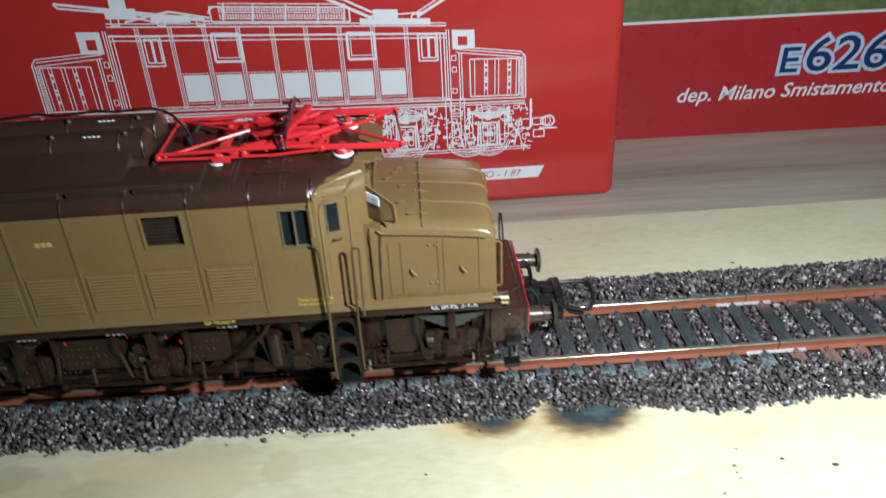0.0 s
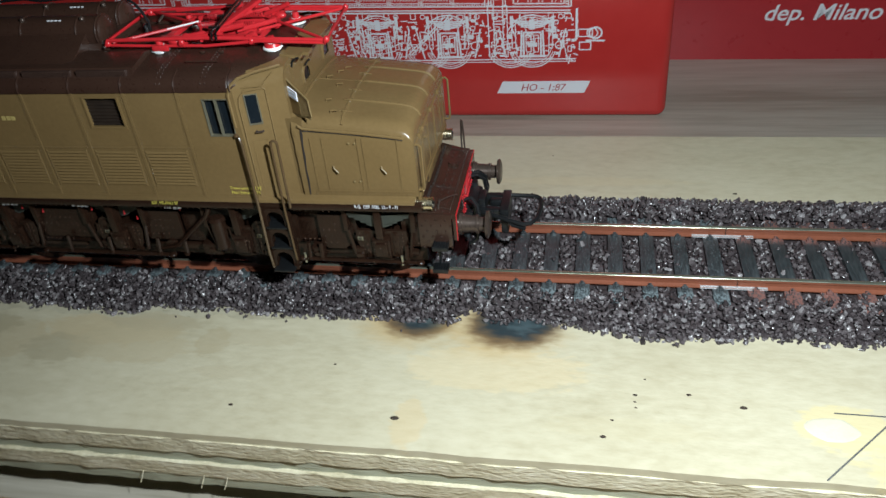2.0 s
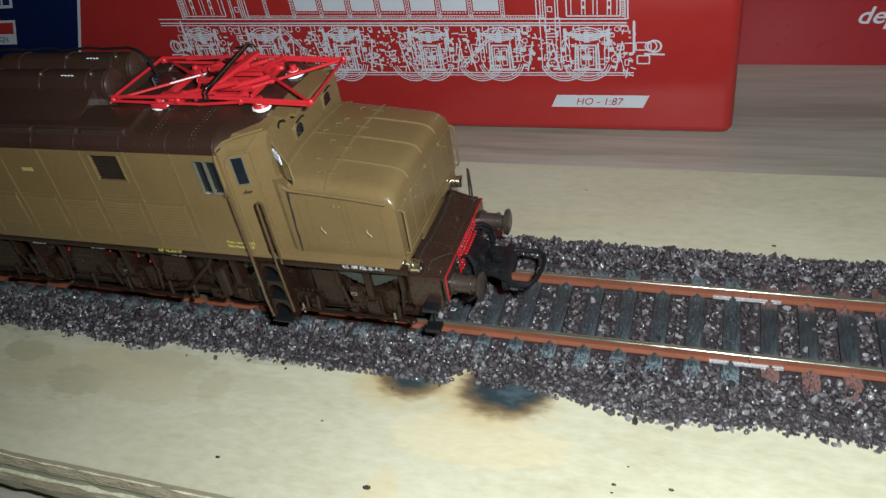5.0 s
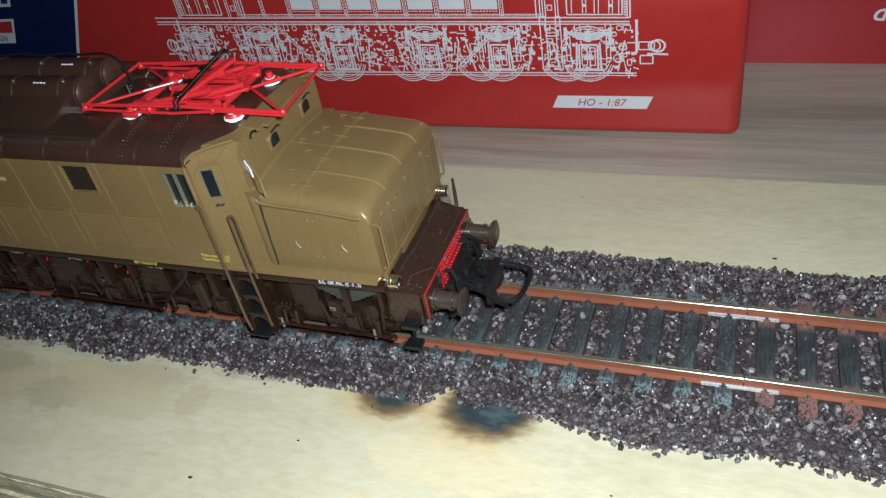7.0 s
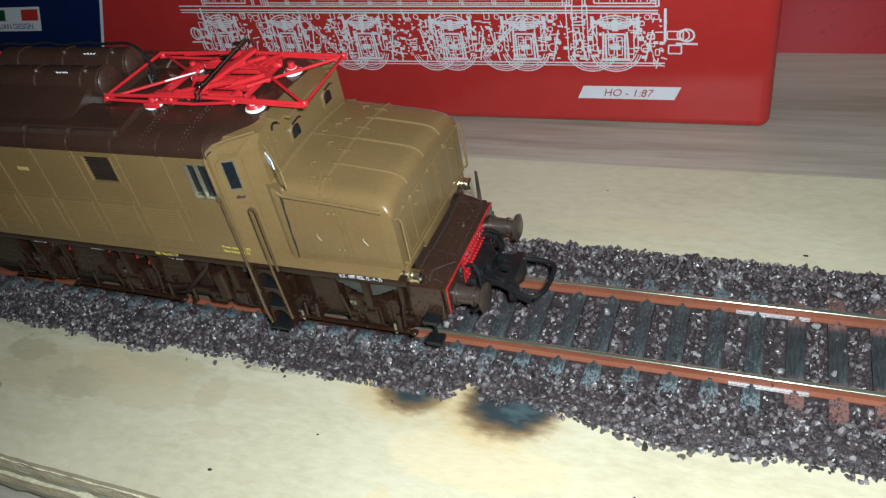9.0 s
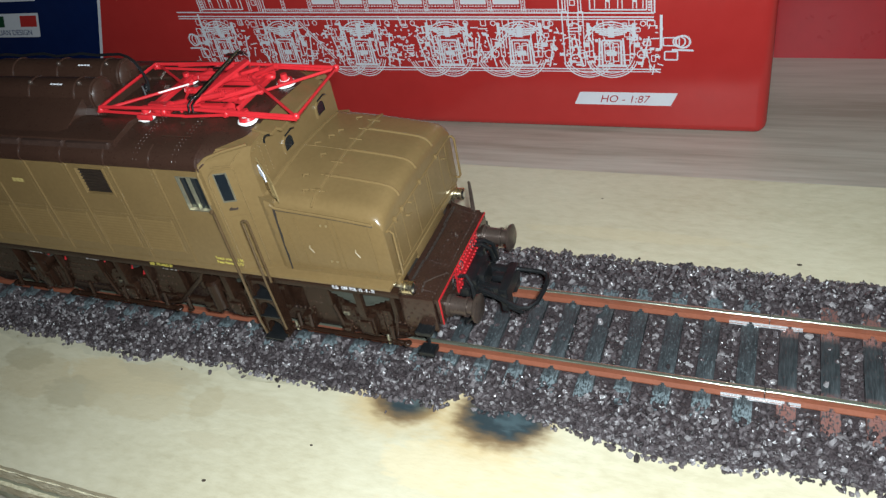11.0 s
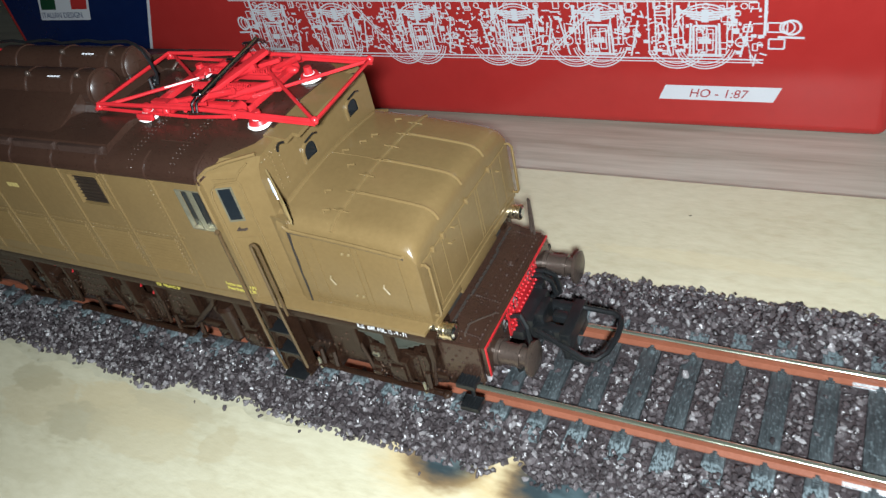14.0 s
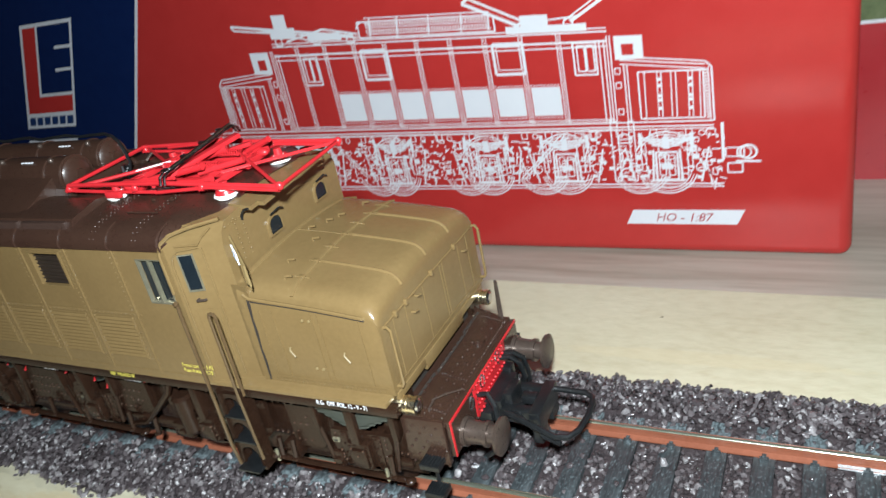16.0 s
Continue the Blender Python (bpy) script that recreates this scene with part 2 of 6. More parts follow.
RAIL_TOP = surface("rail_steel", [(0.30, 0.32, 0.21), (0.56, 0.57, 0.48)], 0.22, metal=0.85, scale=0.05, fine=1.2, stretch=(0.15, 2, 1))


def sleeper_paint(name, tint, bands):
    """Near-black plastic with grain along the sleeper and dry-brushed paint inside bands of |y|, in millimetres."""
    m = surface(name, [(0.012, 0.014, 0.015), (0.026, 0.030, 0.032), (0.045, 0.052, 0.055), (0.090, 0.105, 0.11)], 0.33, scale=0.22, fine=1.6, stretch=(2.0, 0.3, 1), bump=0.12, bump_scale=1.6, contrast=1.1)
    n, ln = m.node_tree.nodes, m.node_tree.links
    b = n["Principled BSDF"]
    base = b.inputs["Base Color"].links[0].from_socket
    tc, info = n.new("ShaderNodeTexCoord"), n.new("ShaderNodeObjectInfo")
    sep, mag = n.new("ShaderNodeSeparateXYZ"), n.new("ShaderNodeMath")
    ln.new(tc.outputs["Object"], sep.inputs[0])
    mag.operation = "ABSOLUTE"
    ln.new(sep.outputs["Y"], mag.inputs[0])
    mp, streak = n.new("ShaderNodeMapping"), n.new("ShaderNodeTexNoise")
    mp.inputs["Scale"].default_value = (3600, 1700, 1)
    ln.new(tc.outputs["Object"], mp.inputs["Vector"])
    shift = n.new("ShaderNodeCombineXYZ")
    ln.new(info.outputs["Random"], shift.inputs["Z"])
    far = n.new("ShaderNodeVectorMath")
    far.operation = "SCALE"
    far.inputs["Scale"].default_value = 40
    ln.new(shift.outputs[0], far.inputs[0])
    ln.new(far.outputs[0], mp.inputs["Location"])
    streak.inputs["Scale"].default_value, streak.inputs["Detail"].default_value = 1.0, 5
    ln.new(mp.outputs["Vector"], streak.inputs["Vector"])
    for lo, hi, need, strength in bands:
        inside = n.new("ShaderNodeMapRange")
        inside.interpolation_type = "SMOOTHSTEP"
        inside.inputs["From Min"].default_value, inside.inputs["From Max"].default_value = lo * MM, hi * MM
        ln.new(mag.outputs[0], inside.inputs["Value"])
        grain = n.new("ShaderNodeMapRange")
        grain.inputs["From Min"].default_value, grain.inputs["From Max"].default_value = need, need + 0.12
        grain.inputs["To Max"].default_value = strength
        ln.new(streak.outputs["Fac"], grain.inputs["Value"])
        both = n.new("ShaderNodeMath")
        both.operation = "MULTIPLY"
        ln.new(inside.outputs[0], both.inputs[0])
        ln.new(grain.outputs[0], both.inputs[1])
        x = n.new("ShaderNodeMix")
        x.data_type = "RGBA"
        ln.new(both.outputs[0], x.inputs["Factor"])
        ln.new(base, x.inputs["A"])
        x.inputs["B"].default_value = (*tint, 1)
        base = x.outputs["Result"]
    ln.new(base, b.inputs["Base Color"])
    return m


# bands: where the paint begins and is full, how much grain it needs, how thick it lies
SLEEPER_MAT = sleeper_paint("sleeper_black_plastic", (0.20, 0.245, 0.26), [(10.8, 11.8, 0.42, 0.66), (0.0, 0.5, 0.55, 0.35)])
SLEEPER_RUST = sleeper_paint("sleeper_overpainted", (0.24, 0.105, 0.085), [(5.4, 7.4, 0.40, 0.75), (0.0, 0.5, 0.64, 0.4)])
JOINER = surface("rail_joiner_nickel", [(0.70, 0.72, 0.74), (0.84, 0.85, 0.86)], 0.26, metal=0.6, scale=0.3)
PLY_EDGE_LIGHT = surface("ply_edge_pale", [(0.40, 0.35, 0.22), (0.60, 0.54, 0.38), (0.73, 0.68, 0.53)], 0.7, scale=0.25, fine=1.6, stretch=(0.6, 1, 1.6), bump=0.35, bump_scale=1.1, contrast=1.2)
PLY_EDGE_GREY = surface("ply_edge_grey", [(0.34, 0.35, 0.26), (0.45, 0.46, 0.35)], 0.7, scale=0.2, fine=1.2, stretch=(0.25, 1, 2), bump=0.2, bump_scale=1.0)
GLUE_WHITE = surface("dried_white_glue", [(0.55, 0.51, 0.38), (0.64, 0.60, 0.47)], 0.35, scale=0.2)
PENCIL = surface("pencil_graphite", [(0.06, 0.06, 0.06), (0.14, 0.14, 0.13)], 0.5, scale=1.0)
PIT = surface("dark_pit", [(0.02, 0.014, 0.01), (0.06, 0.04, 0.025)], 0.8, scale=1.0)
GRILLE = surface("ventilator_brown", [(0.028, 0.014, 0.010), (0.042, 0.022, 0.016)], 0.5, scale=0.4)
SCREEN = surface("brown_gauze", [(0.012, 0.008, 0.006), (0.030, 0.019, 0.013)], 0.5, scale=0.5, fine=4)
RAIL_BROWN = surface("handrail_brown", [(0.060, 0.036, 0.018), (0.10, 0.062, 0.030)], 0.18, scale=0.3, fine=3)
RIVET = surface("glossy_brown_rivet", [(0.045, 0.024, 0.016), (0.06, 0.033, 0.022)], 0.12, coat=1.0, scale=0.5)
MESH_WIRE = surface("tan_mesh", [(0.16, 0.11, 0.045), (0.2, 0.14, 0.06)], 0.45, scale=0.3)


def plywood():
    """Pale birch face with grain, tan stains and two scorched, teal-stained patches beside the ballast."""
    m = surface("plywood_face", [(0.395, 0.343, 0.224), (0.51, 0.46, 0.325), (0.59, 0.54, 0.40)], 0.40, scale=0.04, fine=0.5, stretch=(0.55, 1.2, 1), bump=0.06, bump_scale=1.0, contrast=0.85)
    n, ln = m.node_tree.nodes, m.node_tree.links
    b = n["Principled BSDF"]
    base = b.inputs["Base Color"].links[0].from_socket
    tc = n.new("ShaderNodeTexCoord")
    wob = n.new("ShaderNodeTexNoise")
    wob.inputs["Scale"].default_value, wob.inputs["Detail"].default_value = 420, 7
    wmap = n.new("ShaderNodeMapping")
    wmap.inputs["Scale"].default_value = (0.75, 1.7, 1)
    ln.new(tc.outputs["Object"], wmap.inputs["Vector"])
    ln.new(wmap.outputs["Vector"], wob.inputs["Vector"])

    def patch(cx, cy, rx, ry, wobble):
        mp = n.new("ShaderNodeMapping")
        mp.vector_type = "TEXTURE"
        mp.inputs["Location"].default_value = (cx * MM, cy * MM, 0)
        mp.inputs["Scale"].default_value = (rx * MM, ry * MM, 1)
        ln.new(tc.outputs["Object"], mp.inputs["Vector"])
        ln2 = n.new("ShaderNodeVectorMath")
        ln2.operation = "LENGTH"
        ln.new(mp.outputs["Vector"], ln2.inputs[0])
        a = n.new("ShaderNodeMath")
        a.operation = "MULTIPLY_ADD"
        ln.new(wob.outputs["Fac"], a.inputs[0])
        a.inputs[1].default_value = wobble
        ln.new(ln2.outputs["Value"], a.inputs[2])
        return a.outputs[0]

    def blend(color, dist, edges, under, strength=1.0):
        r = n.new("ShaderNodeMapRange")
        r.interpolation_type = "SMOOTHSTEP"
        r.inputs["From Min"].default_value, r.inputs["From Max"].default_value = edges
        r.inputs["To Min"].default_value, r.inputs["To Max"].default_value = strength, 0
        ln.new(dist, r.inputs["Value"])
        x = n.new("ShaderNodeMix")
        x.data_type = "RGBA"
        ln.new(r.outputs["Result"], x.inputs["Factor"])
        ln.new(under, x.inputs["A"])
        x.inputs["B"].default_value = (*color, 1)
        return x.outputs["Result"]

    for cx, cy, rx, ry, c, k in STAINS:
        base = blend(c, patch(cx, cy, rx, ry, 0.9), (1.15, 1.38), base, k)
    for cx, cy, rx, ry in SCORCHES:
        base = blend((0.50, 0.33, 0.13), patch(cx - 3, cy - 2, rx * 1.4, ry * 1.4, 0.7), (0.7, 1.7), base, 0.6)
        base = blend((0.16, 0.10, 0.05), patch(cx - 0.5, cy - 0.8, rx * 1.08, ry * 1.12, 0.5), (1.0, 1.45), base, 0.95)
        base = blend((0.020, 0.036, 0.044), patch(cx, cy, rx, ry, 0.6), (0.9, 1.4), base, 0.95)
        base = blend((0.075, 0.11, 0.12), patch(cx + 1.0, cy - 1.2, rx * 0.8, ry * 0.7, 1.9), (1.0, 1.6), base, 0.6)
    ln.new(base, b.inputs["Base Color"])
    return m


# centre, half lengths and colour of the marks on the plywood
SCORCHES = [(-60.5, -20.3, 6.9, 5.3), (-42.0, -21.0, 8.4, 6.0)]
STAINS = [(-125, -29, 19, 5.5, (0.50, 0.40, 0.24), 0.6), (-146, -33, 12, 7, (0.46, 0.38, 0.24), 0.5), (-58, -48, 3.6, 6.5, (0.57, 0.43, 0.23), 0.4),
          (12, -43, 9, 6, (0.62, 0.52, 0.27), 0.6), (-45, -34, 20, 7, (0.66, 0.52, 0.30), 0.35), (-30, 33, 30, 2.5, (0.55, 0.47, 0.30), 0.4), (30, -50, 20, 8, (0.60, 0.50, 0.25), 0.5),
          (-168, -40, 14, 6, (0.40, 0.35, 0.23), 0.55), (-116, -26, 13, 3.4, (0.42, 0.36, 0.24), 0.6), (-140, -46, 18, 3.6, (0.46, 0.41, 0.28), 0.4), (-92, -29, 11, 3.0, (0.46, 0.40, 0.27), 0.5), (-22, -46, 16, 3, (0.50, 0.44, 0.29), 0.35),
          (-133, -35, 9, 5, (0.38, 0.33, 0.22), 0.6), (-118, -33, 16, 6.5, (0.47, 0.40, 0.26), 0.6), (-152, -29, 8, 4, (0.36, 0.31, 0.20), 0.55), (-101, -31, 4, 5, (0.42, 0.35, 0.22), 0.5), (-96, -39, 6, 2, (0.47, 0.41, 0.28), 0.5)]
PLYWOOD = plywood()
WARM_WOOD = surface("warm_brown_wood", [(0.20, 0.115, 0.050), (0.30, 0.185, 0.085), (0.38, 0.25, 0.125)], 0.45, scale=0.03, fine=0.4, stretch=(0.16, 2.0, 1), bump=0.08, bump_scale=0.5, contrast=1.3)

# ---- the room, the table and the plywood board ----
TABLE_Z, BOARD_T = -20.6, 14.0
bm = bmesh.new()
box(bm, -545, 500, -340, 410, TABLE_Z - 30, TABLE_Z, 2)
tagged(part("table_top", bm, TABLE_WOOD), "wood-grained brown laminate table top under the board", "table", kind="structure")
# added thin layer that gives the front of the table a warmer brown
bm = bmesh.new()
box(bm, -545, 500, -340, -56.5, TABLE_Z - 0.5, TABLE_Z + 0.6, 0.4)
tagged(part("front_layer", bm, WARM_WOOD), "warm brown wooden layer added over the table before the board", "wood panel", kind="structure")
for name, dims in (("wall_north", (-550, 520, 415, 430)), ("wall_south", (-550, 520, -445, -430)), ("wall_west", (-565, -550, -445, 430)), ("wall_east", (520, 535, -445, 430))):
    bm = bmesh.new()
    box(bm, *dims, -110, 600)
    tagged(part(name, bm, WALL_PAINT), "plain pale grey room wall", "wall", kind="structure")
bm = bmesh.new()
box(bm, -565, 535, -445, 430, 600, 615)
tagged(part("ceiling", bm, WALL_PAINT), "plain white ceiling", "ceiling", kind="structure")
bm = bmesh.new()
box(bm, -565, 535, -445, 430, -125, -110)
tagged(part("floor", bm, TABLE_WOOD), "brown wooden floor below the table", "floor", kind="structure")

Y_FRONT, Y_BACK, X_LEFT, X_RIGHT = -54.0, 57.0, -330.0, 260.0
board = empty("plywood_board", "pale plywood board with scorched patches, lying on the table", "board", at=(0, 0, TABLE_Z))
rng = random.Random(4)
bm = bmesh.new()
# face veneer with a slightly chewed front edge
xs = [X_LEFT + (X_RIGHT - X_LEFT) * i / 240 for i in range(241)]
fronts = [Y_FRONT + 0.35 * noise.noise(Vector((x * 0.06, 0, 0))) + 0.18 * noise.noise(Vector((x * 0.5, 3, 0))) for x in xs]
top = [(bm.verts.new((x, f, 0)), bm.verts.new((x, Y_BACK, 0)), bm.verts.new((x, f, -1.6)), bm.verts.new((x, Y_BACK, -1.6))) for x, f in zip(xs, fronts)]
for a, b in zip(top, top[1:]):
    for i, j in ((0, 1), (2, 0), (3, 2), (1, 3)):
        bm.faces.new((a[i], b[i], b[j], a[j]))
bm.faces.new((top[0][0], top[0][1], top[0][3], top[0][2]))
bm.faces.new((top[-1][0], top[-1][1], top[-1][3], top[-1][2]))
part("face_veneer", bm, PLYWOOD, board, "pale birch face with stains")
z = -1.6
for k, (t, material, out) in enumerate([(3.6, PLY_EDGE_LIGHT, 0.2), (2.6, PLY_EDGE_GREY, -0.3), (3.4, PLY_EDGE_LIGHT, 0.35), (2.8, PLY_EDGE_GREY, 0.0)]):
    bm = bmesh.new()
    rows = []
    for x in xs:
        f = Y_FRONT - out + 0.4 * noise.noise(Vector((x * 0.25, k * 7, 0))) + 0.25 * noise.noise(Vector((x * 1.1, k * 7, 2)))
        rows.append((bm.verts.new((x, f, z)), bm.verts.new((x, f - 0.25 * noise.noise(Vector((x * 0.4, 1, k))), z - t * 0.5)), bm.verts.new((x, f + 0.1, z - t)), bm.verts.new((x, Y_BACK, z - t)), bm.verts.new((x, Y_BACK, z))))
    for a, b in zip(rows, rows[1:]):
        for i in range(5):
            bm.faces.new((a[i], b[i], b[(i + 1) % 5], a[(i + 1) % 5]))
    bm.faces.new(rows[0])
    bm.faces.new(rows[-1])
    part("ply", bm, material, board, "rough sawn edge ply")
    z -= t
for y in (Y_FRONT + 12, Y_BACK - 18):
    bm = bmesh.new()
    box(bm, X_LEFT + 5, X_RIGHT - 5, y, y + 8, TABLE_Z, -BOARD_T, 0.3)
    part("batten", bm, PLY_EDGE_GREY, board)
for x in (-107.5, -95.5, -91.0, -30.0):
    bm = bmesh.new()
    rod(bm, [(x, Y_FRONT - 0.2, -10.8), (x - 0.3, Y_FRONT - 0.9, -12), (x - 0.8, Y_FRONT - 1.2, -13.2)], 0.09, 5)
    part("splinter", bm, PLY_EDGE_LIGHT, board)
for x, y, r in ((-60.5, -47.2, 0.62), (-74.6, -35.2, 0.24), (-90.7, -46.8, 0.38), (4.8, 28.2, 0.42), (-2.8, -39.7, 0.5), (-11.3, -37.5, 0.36), (-20.2, -38.3, 0.34), (-38.2, 45.9, 0.22), (-24.1, -44.3, 0.26), (-25.6, -48.0, 0.42), (-20.3, -39.9, 0.22), (-20.2, -41.2, 0.22), (-18.4, -34.4, 0.2)):
    bm = bmesh.new()
    ball(bm, (x, y, 0.0), r, 2, (1.25, 0.8, 0.25))
    part("knot_hole", bm, PIT, board)
bm = bmesh.new()
ball(bm, (10.0, -43.2, 0.0), 1, 3, (4.2, 2.5, 0.16))
for v in bm.verts:
    v.co.x += 0.7 * noise.noise(v.co * 0.35)
    v.co.y += 0.6 * noise.noise(v.co * 0.4 + Vector((5, 0, 0)))
tagged(part("glue_blob", bm, GLUE_WHITE), "dried whitish glue smear on the plywood", "glue stain")
bm = bmesh.new()
for a, b in (((11.1, -39.6), (40, -39.9)), ((7.1, -53.3), (22, -38.0))):
    box(bm, 0, math.dist(a, b), -0.14, 0.14, 0.004, 0.02, rot=(0, 0, math.degrees(math.atan2(b[1] - a[1], b[0] - a[0]))), pivot=(0, 0, 0))
    bmesh.ops.translate(bm, verts=bm.verts[-8:], vec=(*a, 0))
tagged(part("pencil_lines", bm, PENCIL), "grey pencil guide lines drawn on the plywood", "pencil mark")

# ---- track: two lengths that meet in joiners ----
RAIL_Y, RAIL_FOOT, RAIL_HEAD, PITCH = 8.85, 1.45, 3.45, 6.62


def rail(parent, y, x0, x1):
    bm = bmesh.new()
    w = [(-1.05, RAIL_FOOT), (1.05, RAIL_FOOT), (1.05, RAIL_FOOT + 0.22), (0.28, RAIL_FOOT + 0.5), (0.26, RAIL_HEAD - 0.75), (0.46, RAIL_HEAD - 0.6), (0.46, RAIL_HEAD - 0.14), (-0.46, RAIL_HEAD - 0.14), (-0.46, RAIL_HEAD - 0.6), (-0.26, RAIL_HEAD - 0.75), (-0.28, RAIL_FOOT + 0.5), (-1.05, RAIL_FOOT + 0.22)]
    prism(bm, [(y + a, b) for a, b in w], x0, x1)
    made = part("rail", bm, RAIL_RUST, parent, "rust-painted rail with bare head", 20)
    bm = bmesh.new()
    h = [(-0.47, RAIL_HEAD - 0.14), (0.47, RAIL_HEAD - 0.14), (0.44, RAIL_HEAD - 0.05), (0.34, RAIL_HEAD + 0.03), (0.12, RAIL_HEAD + 0.07), (-0.12, RAIL_HEAD + 0.07), (-0.34, RAIL_HEAD + 0.03), (-0.44, RAIL_HEAD - 0.05)]
    prism(bm, [(y + a, b) for a, b in h], x0, x1)
    part("railhead", bm, RAIL_TOP, made, "shiny worn steel running surface", 85)


def sleeper_mesh():
    bm = bmesh.new()
    box(bm, -1.5, 1.5, -15.0, 15.0, -0.6, 1.42, 0.12)
    for y in (-RAIL_Y, RAIL_Y):
        for s in (-1, 1):
            box(bm, -0.62, 0.62, y + s * 1.02, y + s * 1.75, 1.3, 1.85, 0.1)
            box(bm, -0.3, 0.3, y + s * 0.7, y + s * 1.35, 1.7, 2.05, 0.06)
    return bm


for x0, x1, material, label in ((-300.0, -0.09, SLEEPER_MAT, "model railway track with black sleepers and rusty rails"), (0.09, 240.0, SLEEPER_RUST, "model railway track with rust-sprayed sleepers")):
    track = empty("track_section", label, "railway track", "track on the board", at=((x0 + x1) / 2, 0, 0))
    for y in (-RAIL_Y, RAIL_Y):
        rail(track, y, x0, x1)
        if x1 < 1:
            bm = bmesh.new()
            for s in (-1, 1):
                box(bm, -6.9, 5.6, y + s * 0.95, y + s * 1.12, RAIL_FOOT - 0.1, RAIL_FOOT + 0.16, 0.04)
                box(bm, -6.9, 5.6, y + s * 0.55, y + s * 1.0, RAIL_FOOT + 0.22, RAIL_FOOT + 0.34, 0.04, rot=(s * -18, 0, 0))
            part("rail_joiner", bm, JOINER, track, "bright metal rail joiner")
    first = None
    n0 = math.ceil((x0 + 3.6) / PITCH)
    for k in range(n0, int((x1 + 6) / PITCH) + 1):
        x = k * PITCH - 3.2
        if not x0 + 1.5 < x < x1 - 1.5:
            continue
        if first is None:
            bm = sleeper_mesh()
            first = part("sleeper", bm, material, track)
            first.location = Vector((x, 0, 0)) * MM - track.location
        else:
            s = new("sleeper", first.data)
            s.parent = track
            s.location = Vector((x, 0, 0.0)) * MM - track.location

# ---- ballast: glued bed and loose-looking stones ----
def near_edge(x):
    return -20.9 - 0.9 / (1 + math.exp((x + 62) / 4)) - 2.0 * math.exp(-((x + 124) / 5.5) ** 2) + 1.8 * math.exp(-((x + 117.5) / 2.6) ** 2) - 1.0 * math.exp(-((x + 135) / 4) ** 2) + (1.8 if x > -56 else 1.0) * noise.noise(Vector((x * 0.045, 1.7, 0))) + 1.3 * noise.noise(Vector((x * 0.19, 5.1, 0))) + 2.6 * math.exp(-((x + 51) / 2.6) ** 2) - 2.2 * math.exp(-((x + 12) / 16) ** 2) - 1.7 / (1 + math.exp(-(x + 16) / 4))


def far_edge(x):
    return 23.6 + 1.5 * noise.noise(Vector((x * 0.05, 9.7, 0))) + 0.8 * noise.noise(Vector((x * 0.2, 3.3, 0)))


def bed_height(x, y):
    e0, e1 = near_edge(x), far_edge(x)
    crown = 1.25 + (0.5 if abs(y) > 13.5 else 0.0) - (0.12 if abs(y) < 7.5 else 0) + (0.9 if y > 13 else 0)
    s = min((y - e0) / 4.5, (e1 - y) / 5.0, 1.0)
    return crown * max(0.0, s) ** 0.7


bm = bmesh.new()
grid = []
for i in range(281):
    x = -300 + 540 * i / 280
    e0, e1 = near_edge(x) + 0.5, far_edge(x) - 0.5
    grid.append([bm.verts.new((x, e0 + (e1 - e0) * j / 14, 0.02 + max(0.0, bed_height(x, e0 + (e1 - e0) * j / 14) - 0.5) * (0.75 if 0 < j < 14 else 0))) for j in range(15)])
for a, b in zip(grid, grid[1:]):
    for j in range(14):
        bm.faces.new((a[j], b[j], b[j + 1], a[j + 1]))
ballast_bed = tagged(part("ballast_bed", bm, BED), "dark glued ballast bed under the track", "ballast", kind="structure")

nrng = np.random.RandomState(7)
ico = bmesh.new()
bmesh.ops.create_icosphere(ico, subdivisions=1, radius=1)
base_v = np.array([v.co[:] for v in ico.verts])
base_f = np.array([[v.index for v in f.verts] for f in ico.faces])
ico.free()
shapes = [base_v * (0.62 + 0.62 * nrng.rand(len(base_v), 1)) * (1.1, 0.66 + 0.34 * nrng.rand(), 0.48 + 0.34 * nrng.rand()) for _ in range(24)]


def stones(places):
    vs, fs = [], []
    for k, (x, y, z, r) in enumerate(places):
        q = nrng.normal(size=4)
        q /= np.linalg.norm(q)
        a, b, c, d = q
        rot = np.array([[1 - 2 * (c * c + d * d), 2 * (b * c - a * d), 2 * (b * d + a * c)], [2 * (b * c + a * d), 1 - 2 * (b * b + d * d), 2 * (c * d - a * b)], [2 * (b * d - a * c), 2 * (c * d + a * b), 1 - 2 * (b * b + c * c)]])
        vs.append(shapes[k % len(shapes)] @ rot.T * r + (x, y, z))
        fs.append(base_f + k * len(base_v))
    return np.concatenate(vs) * MM, np.concatenate(fs)


